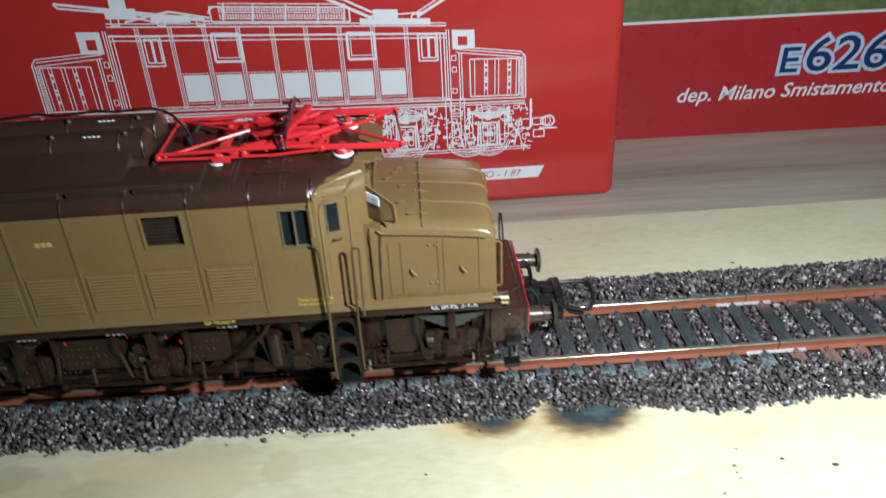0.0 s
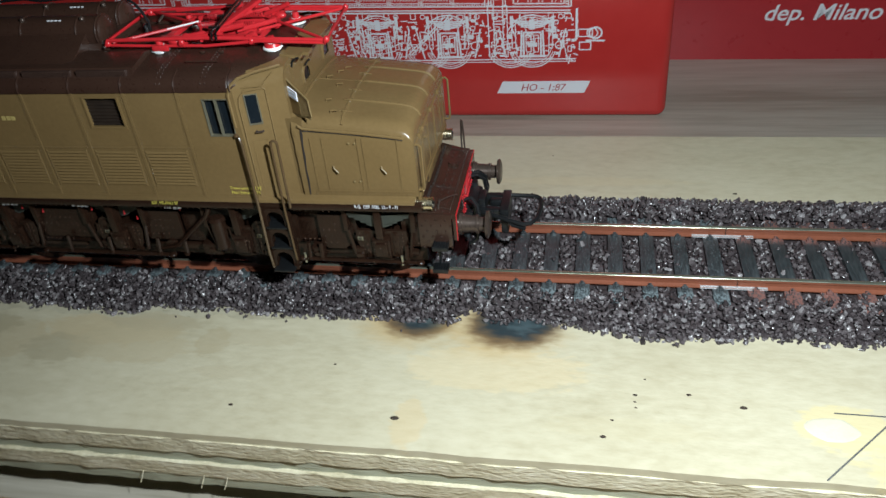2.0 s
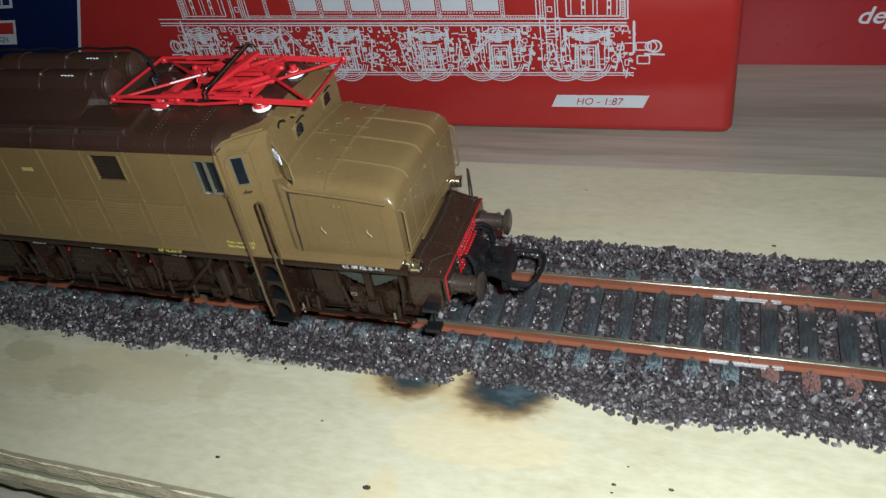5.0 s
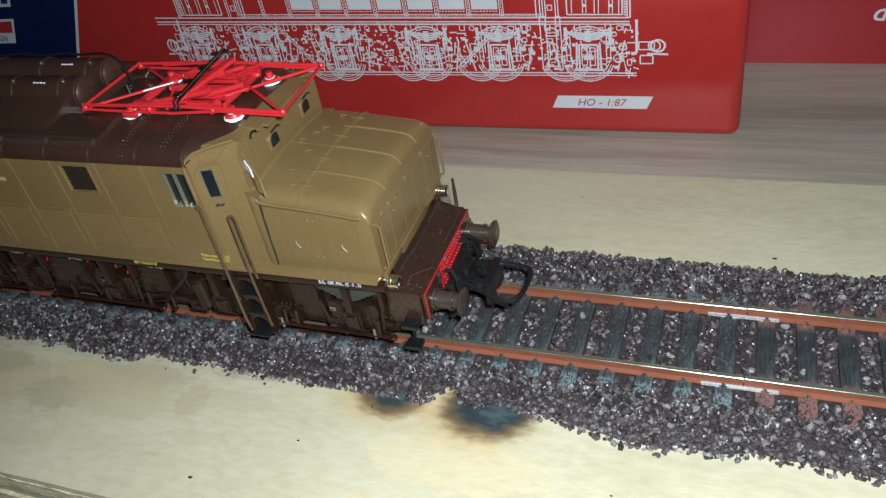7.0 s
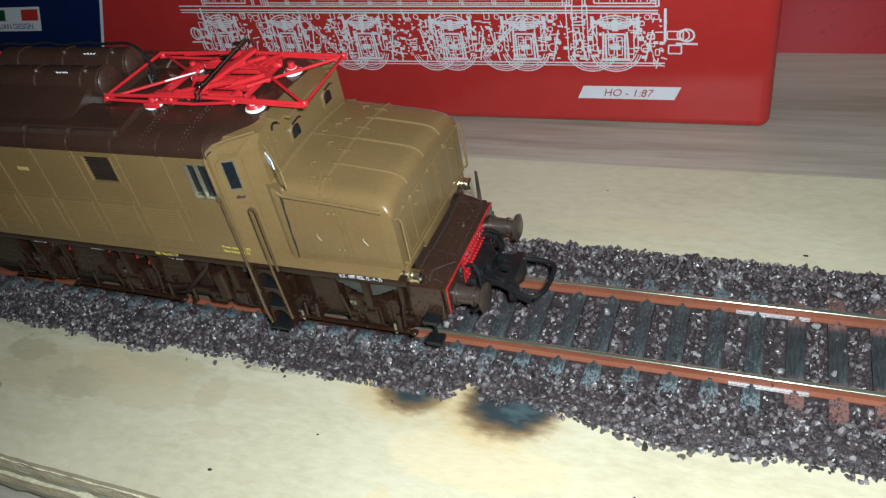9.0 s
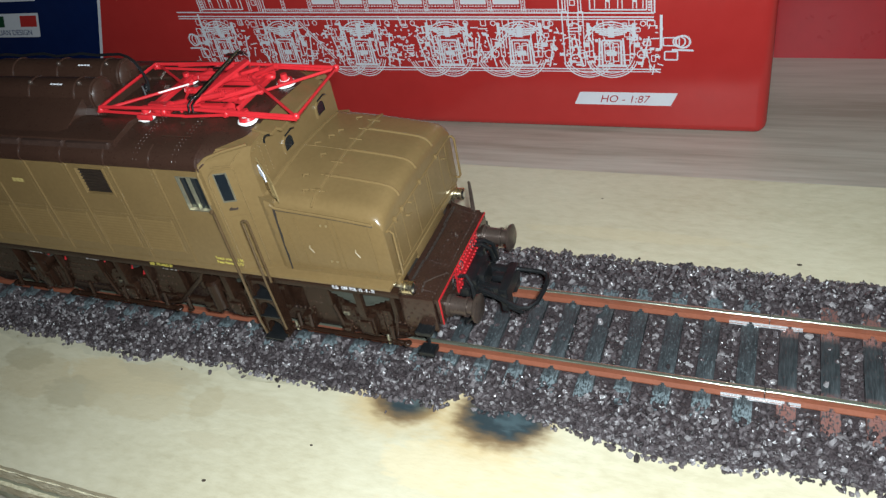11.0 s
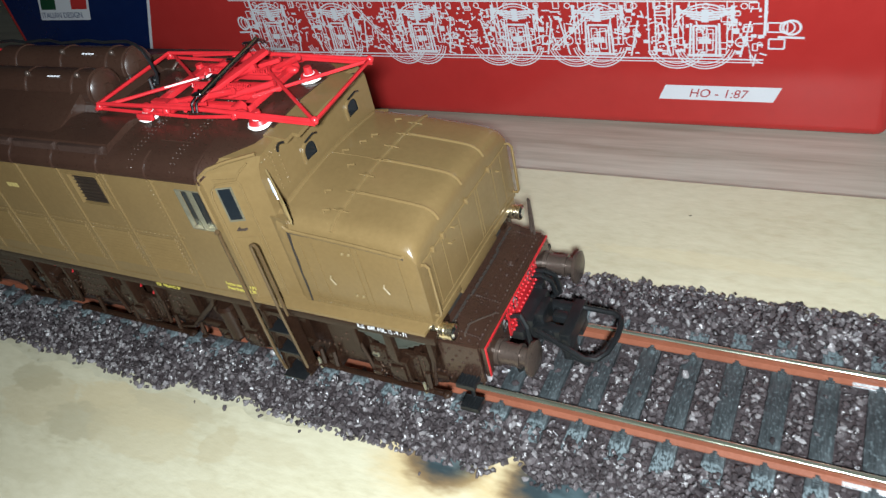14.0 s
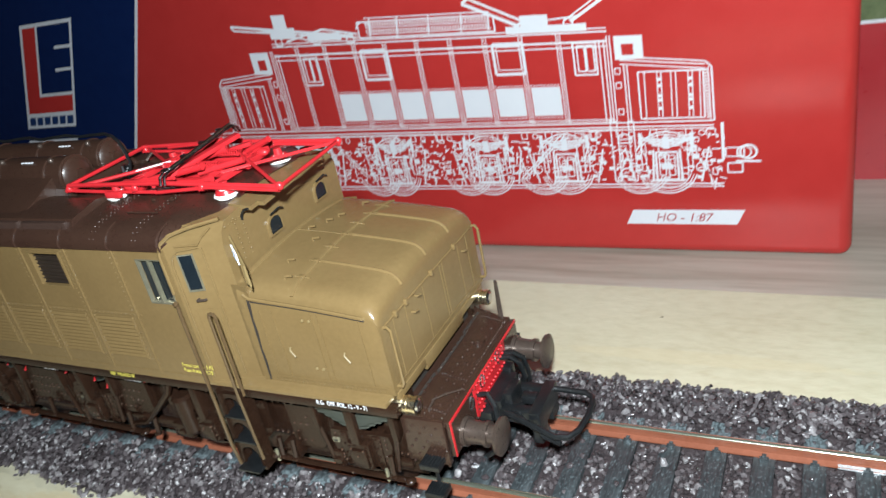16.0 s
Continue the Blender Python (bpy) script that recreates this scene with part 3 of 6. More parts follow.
covered = [nrng.rand() ** 0.7 for _ in range(41)]
spots = []
step = 0.84
for x in np.arange(-250, 110, step):
    e0, e1 = near_edge(x), far_edge(x)
    for y in np.arange(e0 - 0.4, e1 + 0.4, step):
        px, py = x + nrng.uniform(-0.45, 0.45), y + nrng.uniform(-0.45, 0.45)
        r = 0.40 + 0.46 * nrng.rand() ** 1.7
        if min(abs(py - RAIL_Y), abs(py + RAIL_Y)) < 1.35 + r * 0.5:
            continue
        off = abs((px + 3.2) / PITCH - round((px + 3.2) / PITCH)) * PITCH
        bare = -14.9 + 3.0 * covered[round((px + 3.2) / PITCH) % 41] if px > -52 or px < -76 else -11.5
        on_sleeper = off < 1.5 + r * 0.55 and bare < py < (12.4 if px > -30 else 10.6)
        if on_sleeper and nrng.rand() < 0.97:
            continue
        h = bed_height(px, py)
        spots.append((px, py, max(r * 0.35, h * (1.0 if not on_sleeper else 1.35) - r * 0.1 + nrng.uniform(-0.15, 0.3)), r))
        if py > 12 or py < -13:
            if nrng.rand() < 0.35:
                spots.append((px + 0.4, py + 0.3, max(r * 0.35, h + 0.35 + nrng.uniform(0, 0.35)), r * 0.9))
# stones along the bare stretch beside the track are pieces of their own
single = [p for p in spots if -46 < p[0] < -4 and p[1] < -17.5][:290]
chosen = set(single)
spots = [p for p in spots if p not in chosen]
v, f = stones(spots)
me = bpy.data.meshes.new("ballast_stones")
me.from_pydata(v.tolist(), [], f.tolist())
me.materials.append(BALLAST)
tagged(new("ballast_stones", me), "purplish dark grey crushed stone ballast glued along the track", "ballast", kind="stuff")
stone_meshes = []
for k in range(12):
    me = bpy.data.meshes.new("stone")
    me.from_pydata((shapes[k] * MM).tolist(), [], base_f.tolist())
    me.materials.append(BALLAST_PIECE)
    stone_meshes.append(me)
for k, (x, y, z, r) in enumerate(single):
    piece = new("stone", stone_meshes[k % 12])
    piece.parent = ballast_bed
    piece.location = (x * MM, y * MM, z * MM)
    piece.rotation_euler = (nrng.uniform(0, 6), nrng.uniform(0, 6), nrng.uniform(0, 6))
    piece.scale = (r, r, r)
for x, y, r in ((-105.0, -23.9, 0.75), (-97.0, -23.4, 0.6), (-162.6, -22.0, 0.65), (-132.3, -22.6, 0.6), (-129.0, -24.2, 0.45), (-112.0, -24.4, 0.35), (-160.0, -21.8, 0.5), (-88.0, -24.1, 0.4), (-64.0, -25.2, 0.35), (-146.0, -23.8, 0.45), (-114.7, -74.5, 0.0)):
    if r:
        v, f = stones([(x, y, r * 0.45, r)])
        me = bpy.data.meshes.new("loose_stone")
        me.from_pydata(v.tolist(), [], f.tolist())
        me.materials.append(BALLAST)
        tagged(new("loose_stone", me), "loose dark ballast stone on the plywood", "stone", "loose stones on the board")
v, f = stones([(-116.5, -62.0, TABLE_Z + 1.05, 0.95)])
me = bpy.data.meshes.new("loose_stone")
me.from_pydata(v.tolist(), [], f.tolist())
me.materials.append(BALLAST)
tagged(new("loose_stone", me), "loose dark ballast stone on the table", "stone", "loose stones on the board")

# glue that crept out from under the ballast
def creep(x):
    return near_edge(x) - min(1, (-80.0 - x) / 14) * max(0.3, 2.6 + 2.2 * noise.noise(Vector((x * 0.07, 4.4, 0))) + 0.5 * noise.noise(Vector((x * 0.5, 8.2, 0))))


bm = bmesh.new()
rows = [(bm.verts.new((x, near_edge(x) + 1.5, 0.008)), bm.verts.new((x, creep(x), 0.008))) for x in np.arange(-190.0, -80.0, 0.7)]
for a, b in zip(rows, rows[1:]):
    bm.faces.new((a[0], b[0], b[1], a[1]))
GLUE_FILM = surface("glue_film", [(0.36, 0.32, 0.22), (0.47, 0.43, 0.31), (0.54, 0.50, 0.38)], 0.3, scale=0.06, fine=0.5, stretch=(0.55, 1.3, 1), bump=0.03, contrast=1.4)
tagged(part("glue_film", bm, GLUE_FILM), "thin tan film of dried glue beside the ballast", "glue stain")

bm = bmesh.new()
rod(bm, [(-154.2, -41.6, 0.02), (-153.0, -40.0, 0.02), (-152.0, -39.3, 0.02), (-151.0, -39.6, 0.02), (-150.6, -40.6, 0.02), (-150.4, -42.6, 0.02)], 0.55, 6)
for v in bm.verts:
    v.co.z = max(0.0, v.co.z) * 0.12 + 0.004
tagged(part("brown_smear", bm, surface("smear_brown", [(0.24, 0.19, 0.11), (0.36, 0.29, 0.18)], 0.5, scale=0.5)), "curved brown smear dried on the plywood", "stain")

# ---- printed boxes behind the board ----
FACE = 110.5


def slab(bm, outline, y0, y1):
    prism(bm, outline, y0, y1, "y")


def rounded(x0, x1, z0, z1, r, n=5):
    out = []
    for cx, cz, a in ((x1 - r, z1 - r, 0), (x0 + r, z1 - r, 90), (x0 + r, z0 + r, 180), (x1 - r, z0 + r, 270)):
        out += [(cx + r * math.cos(radians(a + 90 * k / n)), cz + r * math.sin(radians(a + 90 * k / n))) for k in range(n + 1)]
    return out


red_box = empty("model_box", "glossy red and navy cardboard box with white locomotive drawing", "box", "boxes behind the track", at=(-165, 140, TABLE_Z))
bm = bmesh.new()
box(bm, -326, -4.0, FACE, FACE + 62, TABLE_Z, 96)
bmesh.ops.bevel(bm, geom=list(bm.edges), offset=3.2, segments=5, affect="EDGES", profile=0.5)
part("carton", bm, CARD_RED, red_box, "glossy red cardboard", 30)


layer = [0]


def flat(bm, pts, lift=0.06):
    layer[0] = (layer[0] + 1) % 97
    lift += layer[0] * 0.0003
    bm.faces.new([bm.verts.new((x, FACE - lift, z)) for x, z in pts])


SLANT = 0.51


def slant(x, z, z0=21.9):
    return x + SLANT * (z - z0)


bm = bmesh.new()
flat(bm, [(-321.8, TABLE_Z + 4.2), (slant(-240.2, TABLE_Z + 4.2), TABLE_Z + 4.2), (slant(-240.2, 91.8), 91.8), (-321.8, 91.8)], 0.05)
part("navy_panel", bm, CARD_BLUE, red_box, "navy blue printed end panel", 0)
bm = bmesh.new()
flat(bm, [(slant(-240.4, TABLE_Z + 4.2), TABLE_Z + 4.2), (slant(-239.0, TABLE_Z + 4.2), TABLE_Z + 4.2), (slant(-239.0, 91.8), 91.8), (slant(-240.4, 91.8), 91.8)], 0.09)
part("dividing_stripe", bm, CARD_EDGE, red_box, "white slanted stripe", 0)


def leaning(bm, x0, x1, z0, z1, lift=0.09, ref=46.0):
    flat(bm, [(x0 + SLANT * (z0 - ref), z0), (x1 + SLANT * (z0 - ref), z0), (x1 + SLANT * (z1 - ref), z1), (x0 + SLANT * (z1 - ref), z1)], lift)


# emblem: plain blocks in its colours
bm = bmesh.new()
leaning(bm, -288.2, -259.8, 28.2, 67.2, 0.08)
part("emblem_outline", bm, CARD_EDGE, red_box, "white emblem border", 0)
bm = bmesh.new()
leaning(bm, -286.8, -279.6, 34.2, 65.9, 0.11)
leaning(bm, -279.6, -261.0, 34.2, 40.4, 0.11)
part("emblem_red_block", bm, CARD_RED, red_box, "red emblem block", 0)
bm = bmesh.new()
leaning(bm, -278.4, -261.0, 41.6, 65.9, 0.11)
part("emblem_navy_block", bm, CARD_BLUE, red_box, "navy emblem block", 0)
bm = bmesh.new()
for z in (49.4, 57.4):
    leaning(bm, -269.6, -260.2, z, z + 1.1, 0.15)
part("emblem_frame", bm, CARD_EDGE, red_box, "white emblem shapes", 0)
bm = bmesh.new()
for k in range(6):
    leaning(bm, -286.6 + 4.4 * k, -283.2 + 4.4 * k, 29.4, 32.6, 0.12)
part("emblem_mark", bm, NAVY_PRINT, red_box, "small navy marks", 0)
bm = bmesh.new()
leaning(bm, -288.4, -259.2, 13.5, 23.4, 0.08)
part("flag_plate", bm, CARD_EDGE, red_box, "white plate with flag colours", 0)
for x0, x1, m in ((-287.2, -278.4, CARD_GREEN), (-269.4, -260.4, CARD_RED)):
    bm = bmesh.new()
    leaning(bm, x0, x1, 17.8, 22.4, 0.11)
    part("flag_field", bm, m, red_box, "", 0)
letters("flag_lettering", "ITALIAN DESIGN", 3.3, NAVY_PRINT, red_box, (-303.5, FACE - 0.1, 14.4), shear=0.3, stretch=0.98)

# scale label
bm = bmesh.new()
flat(bm, [(-60.4, -11.2), (-31.1, -11.2), (-29.1, -6.9), (-58.4, -6.9)], 0.08)
part("scale_label", bm, PRINT_WHITE, red_box, "white slanted scale label", 0)
letters("scale_lettering", "HO - 1:87", 3.5, CARD_RED_FAR, red_box, (-52.4, FACE - 0.1, -10.3), shear=0.25, stretch=1.02)

# line drawing of the locomotive
art = bmesh.new()


def D(x, z):
    return (x, z * (1 - 0.0012 * (x + 100)))


def stroke(a, b, w=0.5):
    a, b = Vector(D(*a)), Vector(D(*b))
    n = Vector((-(b - a).y, (b - a).x))
    if n.length < 1e-6:
        return
    n = n.normalized() * w * 0.42
    flat(art, [a - n, b - n, b + n, a + n], 0.07)


def frame_of(x0, x1, z0, z1, w=0.5):
    for a, b in (((x0, z0), (x1, z0)), ((x1, z0), (x1, z1)), ((x1, z1), (x0, z1)), ((x0, z1), (x0, z0))):
        stroke(a, b, w)


def fill(x0, x1, z0, z1):
    flat(art, [D(x0, z0), D(x1, z0), D(x1, z1), D(x0, z1)], 0.066)


def ring(cx, cz, r, w=0.4, a0=0, a1=360, n=26):
    for k in range(n):
        a, b = radians(a0 + (a1 - a0) * k / n), radians(a0 + (a1 - a0) * (k + 1) / n)
        stroke((cx + r * math.cos(a), cz + r * math.sin(a)), (cx + r * math.cos(b), cz + r * math.sin(b)), w)


def dashes(a, b, w=0.35, step=0.9):
    a, b = Vector(a), Vector(b)
    n = max(1, int((b - a).length / step))
    for k in range(n):
        stroke(a.lerp(b, k / n), a.lerp(b, (k + 0.6) / n), w)


for z, w in ((19.6, 0.5), (20.7, 0.3), (17.5, 0.6), (41.2, 0.45), (42.6, 0.7), (45.2, 0.5), (46.1, 0.4)):
    stroke((-166, z), (-61, z), w)
for z, w in ((19.6, 0.5), (18.3, 0.5), (17.5, 0.4)):
    stroke((-203, z), (-36, z), w)
dashes((-166, 20.2), (-62, 20.2), 0.4, 0.8)
for x in (-166, -164.9, -63.2, -62):
    stroke((x, 19.6), (x, 43), 0.45)
seams = [-147.0 + 10.45 * k for k in range(8)]
for x in seams + [-157.2]:
    stroke((x - 0.55, 20), (x - 0.55, 45.4), 0.32)
    stroke((x + 0.55, 20), (x + 0.55, 45.4), 0.32)
    dashes((x, 20), (x, 45), 0.4, 0.9)
for a, b in zip(seams, seams[1:]):
    fill(a + 1.1, b - 1.1, 22.3, 30.6)
    dashes((a + 0.9, 31.1), (b - 0.9, 31.1), 0.4, 0.9)
    dashes((a + 0.9, 21.7), (b - 0.9, 21.7), 0.4, 0.9)
for x in (-134.6, -92.6):
    frame_of(x, x + 8.6, 34.6, 43.0, 1.0)
    frame_of(x + 1.0, x + 7.6, 35.8, 42.2, 0.35)
for x in (-156.6, -70.2):
    frame_of(x, x + 6.0, 33.6, 42.4, 0.6)
    frame_of(x + 1.0, x + 3.0, 34.6, 41.6, 0.5)
    frame_of(x + 3.4, x + 5.4, 34.6, 41.6, 0.5)
for s, e in ((-1, -62.0), (1, -166.0)):
    def M(d):
        return e - s * d
    # nose with its small pane, ladder, bonnet and bonnet doors
    for r in ((2.6, 9.8, 41.6, 43.8), (2.6, 4.4, 38.6, 41.6), (7.4, 9.8, 38.6, 41.6), (2.6, 9.8, 37.4, 38.6)):
        fill(M(r[0]), M(r[1]), r[2], r[3])
    for d in (0.8, 1.6, 4.6, 5.4):
        stroke((M(d), 20), (M(d), 44 if d < 2 else 36), 0.4)
    for z in (22, 29.5, 33.5):
        frame_of(M(2.2), M(3.6), z, z + 1.6, 0.35)
    for dz in (0, 0.9, 2.0):
        stroke((M(3.6), 38.2 - dz), (M(24.5), 36.2 - dz), 0.4)
    stroke((M(24.5), 36.2), (M(26), 34.6), 0.5)
    stroke((M(26), 34.6), (M(26.2), 19.6), 0.55)
    stroke((M(25.2), 34.6), (M(25.4), 19.6), 0.4)
    dashes((M(24.6), 34.0), (M(24.8), 20), 0.9, 0.8)
    frame_of(M(8.0), M(24.0), 20.6, 33.8, 0.5)
    for d in (9.4, 12.6, 13.6, 16.0, 17.2, 20.2, 21.2, 23.0):
        stroke((M(d), 21), (M(d + 0.2), 33.6), 0.35)
    for d in (13.2, 20.8):
        for z in (23.0, 25.4, 26.6, 29.4, 31.2):
            fill(M(d - 0.6), M(d + 0.5), z, z + 0.9)
    # head of the frame: buffer, guard and lamp iron
    stroke((M(28), 8), (M(28), 19), 0.9)
    frame_of(M(28.6), M(33), 9.0, 11.6, 0.45)
    ring(M(34.0), 10.3, 2.0, 0.7, 0, 360, 16)
    ring(M(33.0), 10.3, 1.7, 0.5, 0, 360, 14)
    stroke((M(31), 7.6), (M(37), 7.4), 0.7)
    frame_of(M(29), M(32.6), 4.2, 7.0, 0.5)
    ring(M(29.5), 4.5, 5, 0.4, 180, 250, 8)
frame_of(-62.4, -60.6, 2, 20, 0.45)
frame_of(-57.6, -56.2, 2, 20, 0.4)
for z in (3.2, 8.4, 13.6):
    ring(-59.0, z + 1.0, 1.7, 0.5, 0, 180, 10)
    stroke((-61, z), (-57, z), 0.5)
# roof gear
for a, b, w in (((-180, 51.6), (-136, 47.4), 0.9), ((-179, 50.4), (-134, 46.8), 0.7), ((-180, 51.6), (-179, 50.4), 0.8), ((-170, 50.6), (-150, 46.4), 0.6), ((-160, 46.6), (-146, 49.6), 0.8), ((-146, 49.6), (-134, 47.8), 0.7)):
    stroke(a, b, w)
fill(-163.5, -158.5, 49.6, 54.2)
fill(-165.5, -156, 47.4, 50.4)
fill(-152, -140, 46.4, 48.6)
for x in (-163, -149, -137):
    frame_of(x - 1.2, x + 1.2, 45.6, 47.6, 0.5)
frame_of(-133.6, -91, 46.6, 51.0, 0.6)
for z in (47.6, 49.4, 52.0):
    stroke((-131, z), (-92, z), 0.4)
dashes((-131, 48.4), (-92, 48.4), 1.1, 0.8)
dashes((-131, 50.2), (-92, 50.2), 1.0, 0.8)
for x in (-130, -121, -111, -101, -93):
    stroke((x, 46.6), (x + 0.8, 52), 0.6)
ring(-131.5, 48.0, 3.0, 0.5, 20, 160, 10)
fill(-83.6, -76.0, 46.0, 50.4)
fill(-88, -66.0, 45.6, 47.6)
for a, b, w in (((-84, 47.6), (-99.5, 54.4), 1.1), ((-82, 48.6), (-97.5, 55.6), 0.8), ((-70, 48.2), (-54, 58.5), 1.0), ((-71.4, 48.6), (-56, 58.8), 0.5), ((-99.5, 54.4), (-68, 74), 0.9), ((-54, 58.5), (-84, 76), 0.9), ((-84, 48.2), (-68, 49.6), 0.5), ((-97.5, 55.6), (-70, 74), 0.5)):
    stroke(a, b, w)
ring(-70.6, 48.0, 1.2, 0.6)
ring(-83.6, 47.4, 1.1, 0.6)
# running gear: wheels, springs, axle boxes, rods and rivets
rr = random.Random(11)
for ax in (-187.5, -161, -131, -99.7, -75.9, -48.2):
    for off, lo in ((0, 0), (-7.2, 5)):
        for r, w in ((7.7, 0.45), (7.0, 0.3), (6.2, 0.35)):
            ring(ax + off, 5.7, r, w, 195 + lo, 345 - lo, 16)
    ring(ax, 8.5, 8.2, 0.5, 20, 160, 16)
    ring(ax, 8.5, 7.4, 0.3, 20, 160, 16)
    for lv, hw in ((14.6, 6.6), (13.9, 5.6), (13.2, 4.6), (12.5, 3.6)):
        stroke((ax - hw, lv + 0.25), (ax, lv - 0.35), 0.62)
        stroke((ax, lv - 0.35), (ax + hw, lv + 0.25), 0.62)
    fill(ax - 0.9, ax + 0.9, 11.6, 15.2)
    for s in (-1, 1):
        fill(ax + s * 6.6 - 0.5, ax + s * 6.6 + 0.5, 12.2, 16.4)
        stroke((ax + s * 6.6, 12.2), (ax + s * 5.2, 8.4), 0.5)
        stroke((ax + s * 3.4, 11.4), (ax + s * 3.8, 2.4), 0.7)
        stroke((ax + s * 10.8, 12.0), (ax + s * 8.6, 1.6), 0.6)
    frame_of(ax - 2.8, ax + 2.8, 2.2, 10.6, 0.7)
    frame_of(ax - 2.0, ax - 0.4, 3.6, 9.6, 0.4)
    frame_of(ax + 0.4, ax + 2.0, 3.6, 9.6, 0.4)
    fill(ax - 1.5, ax + 1.5, 5.4, 7.0)
    fill(ax - 4.4, ax + 4.4, 1.6, 2.4)
    for s in (-1, 1):
        frame_of(ax + s * 6.0 - 0.6, ax + s * 6.0 + 0.6, 5.0, 13.2, 0.4)
        fill(ax + s * 7.4 - 0.9, ax + s * 7.4 + 0.9, 8.4, 10.0)
        ring(ax + s * 8.8, 6.0, 1.4, 0.4, 0, 360, 10)
stroke((-190, 1.2), (-34, 0.9), 0.5)
stroke((-190, 0.3), (-34, 0.0), 0.35)
for a, b in (((-75.4, 16.2), (-89, 3.0)), ((-76.4, 16.4), (-90, 3.2)), ((-153, 17), (-142, 4)), ((-154, 17), (-143, 4))):
    stroke(a, b, 0.45)
for _ in range(520):
    x, z = rr.uniform(-198, -34), rr.uniform(2.0, 15.6)
    k = rr.random()
    if k < 0.30:
        fill(x, x + rr.uniform(0.5, 1.8), z, z + rr.uniform(0.4, 1.1))
    elif k < 0.52:
        frame_of(x, x + rr.uniform(0.8, 2.4), z, z + rr.uniform(0.6, 2.2), 0.35)
    elif k < 0.58:
        ring(x, z, rr.uniform(0.4, 0.9), 0.35, 0, 360, 9)
    elif k < 0.82:
        stroke((x, z), (x + rr.uniform(-0.8, 0.8), z + rr.uniform(-4, 4)), 0.45)
    else:
        stroke((x, z), (x + rr.uniform(-4, 4), z + rr.uniform(-1.2, 1.2)), 0.45)
for _ in range(150):
    x, z = rr.choice((-145, -118, -110, -88, -60)) + rr.gauss(0, 3.4), rr.uniform(4, 14)
    fill(x, x + 0.55, z, z + 0.55)
for x in range(-196, -36, 9):
    frame_of(x, x + 1.6, 15.4, 17.4, 0.35)
    ring(x + 4, 16.2, 0.8, 0.35, 0, 360, 8)
part("printed_drawing", art, PRINT_WHITE, red_box, "white line drawing of an electric locomotive", 0)

# second box, set back and turned a little
TURN_FAR = -1.4
far_box = empty("model_box", "dark red cardboard model box with a meadow photo and lettering", "box", "boxes behind the track", at=(110, 165, TABLE_Z))
made = []
bm = bmesh.new()
slab(bm, rounded(-30, 270, TABLE_Z, 92, 2.0), 0, 60)
made.append(part("carton", bm, CARD_RED_FAR, None, "dark red cardboard", 30))
bm = bmesh.new()
for x0, x1, z0, z1 in ((-29.6, 269.6, 26.6, 27.6),):
    bm.faces.new([bm.verts.new((x, -0.07, z)) for x, z in ((x0, z0), (x1, z0), (x1, z1), (x0, z1))])
made.append(part("dividing_stripe", bm, CARD_EDGE, None, "thin white stripe", 0))
bm = bmesh.new()
bm.faces.new([bm.verts.new((x, -0.05, z)) for x, z in ((-29.6, 27.6), (269.6, 27.6), (269.6, 91), (-29.6, 91))])
made.append(part("photo_band", bm, MEADOW, None, "green meadow photo print", 0))
shell = new("lettering_base")
for text, size, x, z in (("E", 14.5, 72.0, 4.6), ("626", 19.5, 82.2, 4.6)):
    made.append(letters("title_outline", text, size, PALE_BLUE, shell, (x, -0.08, z), shear=0.04, grow=1.35, stretch=1.17, label="pale blue outline"))
    made.append(letters("title_lettering", text, size, NAVY_PRINT, shell, (x, -0.14, z), shear=0.04, grow=0.12, stretch=1.17, label="navy lettering"))
made.append(letters("subtitle_lettering", "dep. Milano Smistamento", 8.3, PRINT_WHITE, shell, (32.6, -0.08, -5.6), shear=0.25, grow=0.1, stretch=1.03, label="white italic lettering"))
for ob in made:
    ob.parent = far_box
    ob.location = (0, 0, 0)
    ob.matrix_basis = far_box.matrix_basis.inverted() @ pose(0.010, 0.1614, 0, 0, 0, TURN_FAR) @ pose(-0.010, 0, 0)
bpy.data.objects.remove(shell)

# ---- the model locomotive ----
YC, HW = -1.4, 17.1          # centre line and half width
NEAR, FAR = YC - HW, YC + HW
XC = -136.0                  # middle of its length
SILL, EAVE = 25.2, 47.4
loco = empty("model_locomotive", "tan and brown model electric locomotive with red pantographs on track", "model locomotive", at=(XC, YC, RAIL_HEAD))
ENDS = (1, -1)


def fx(x, e):
    """x of the leading end, or its mirror at the trailing end."""
    return x if e > 0 else 2 * XC - x


def fy(y, s):
    """y of the near side, or its mirror on the far side."""
    return y if s > 0 else 2 * YC - y


def rivets(bm, pts, r=0.13):
    for p in pts:
        bmesh.ops.create_icosphere(bm, subdivisions=2, radius=r, matrix=Matrix.Translation(p))


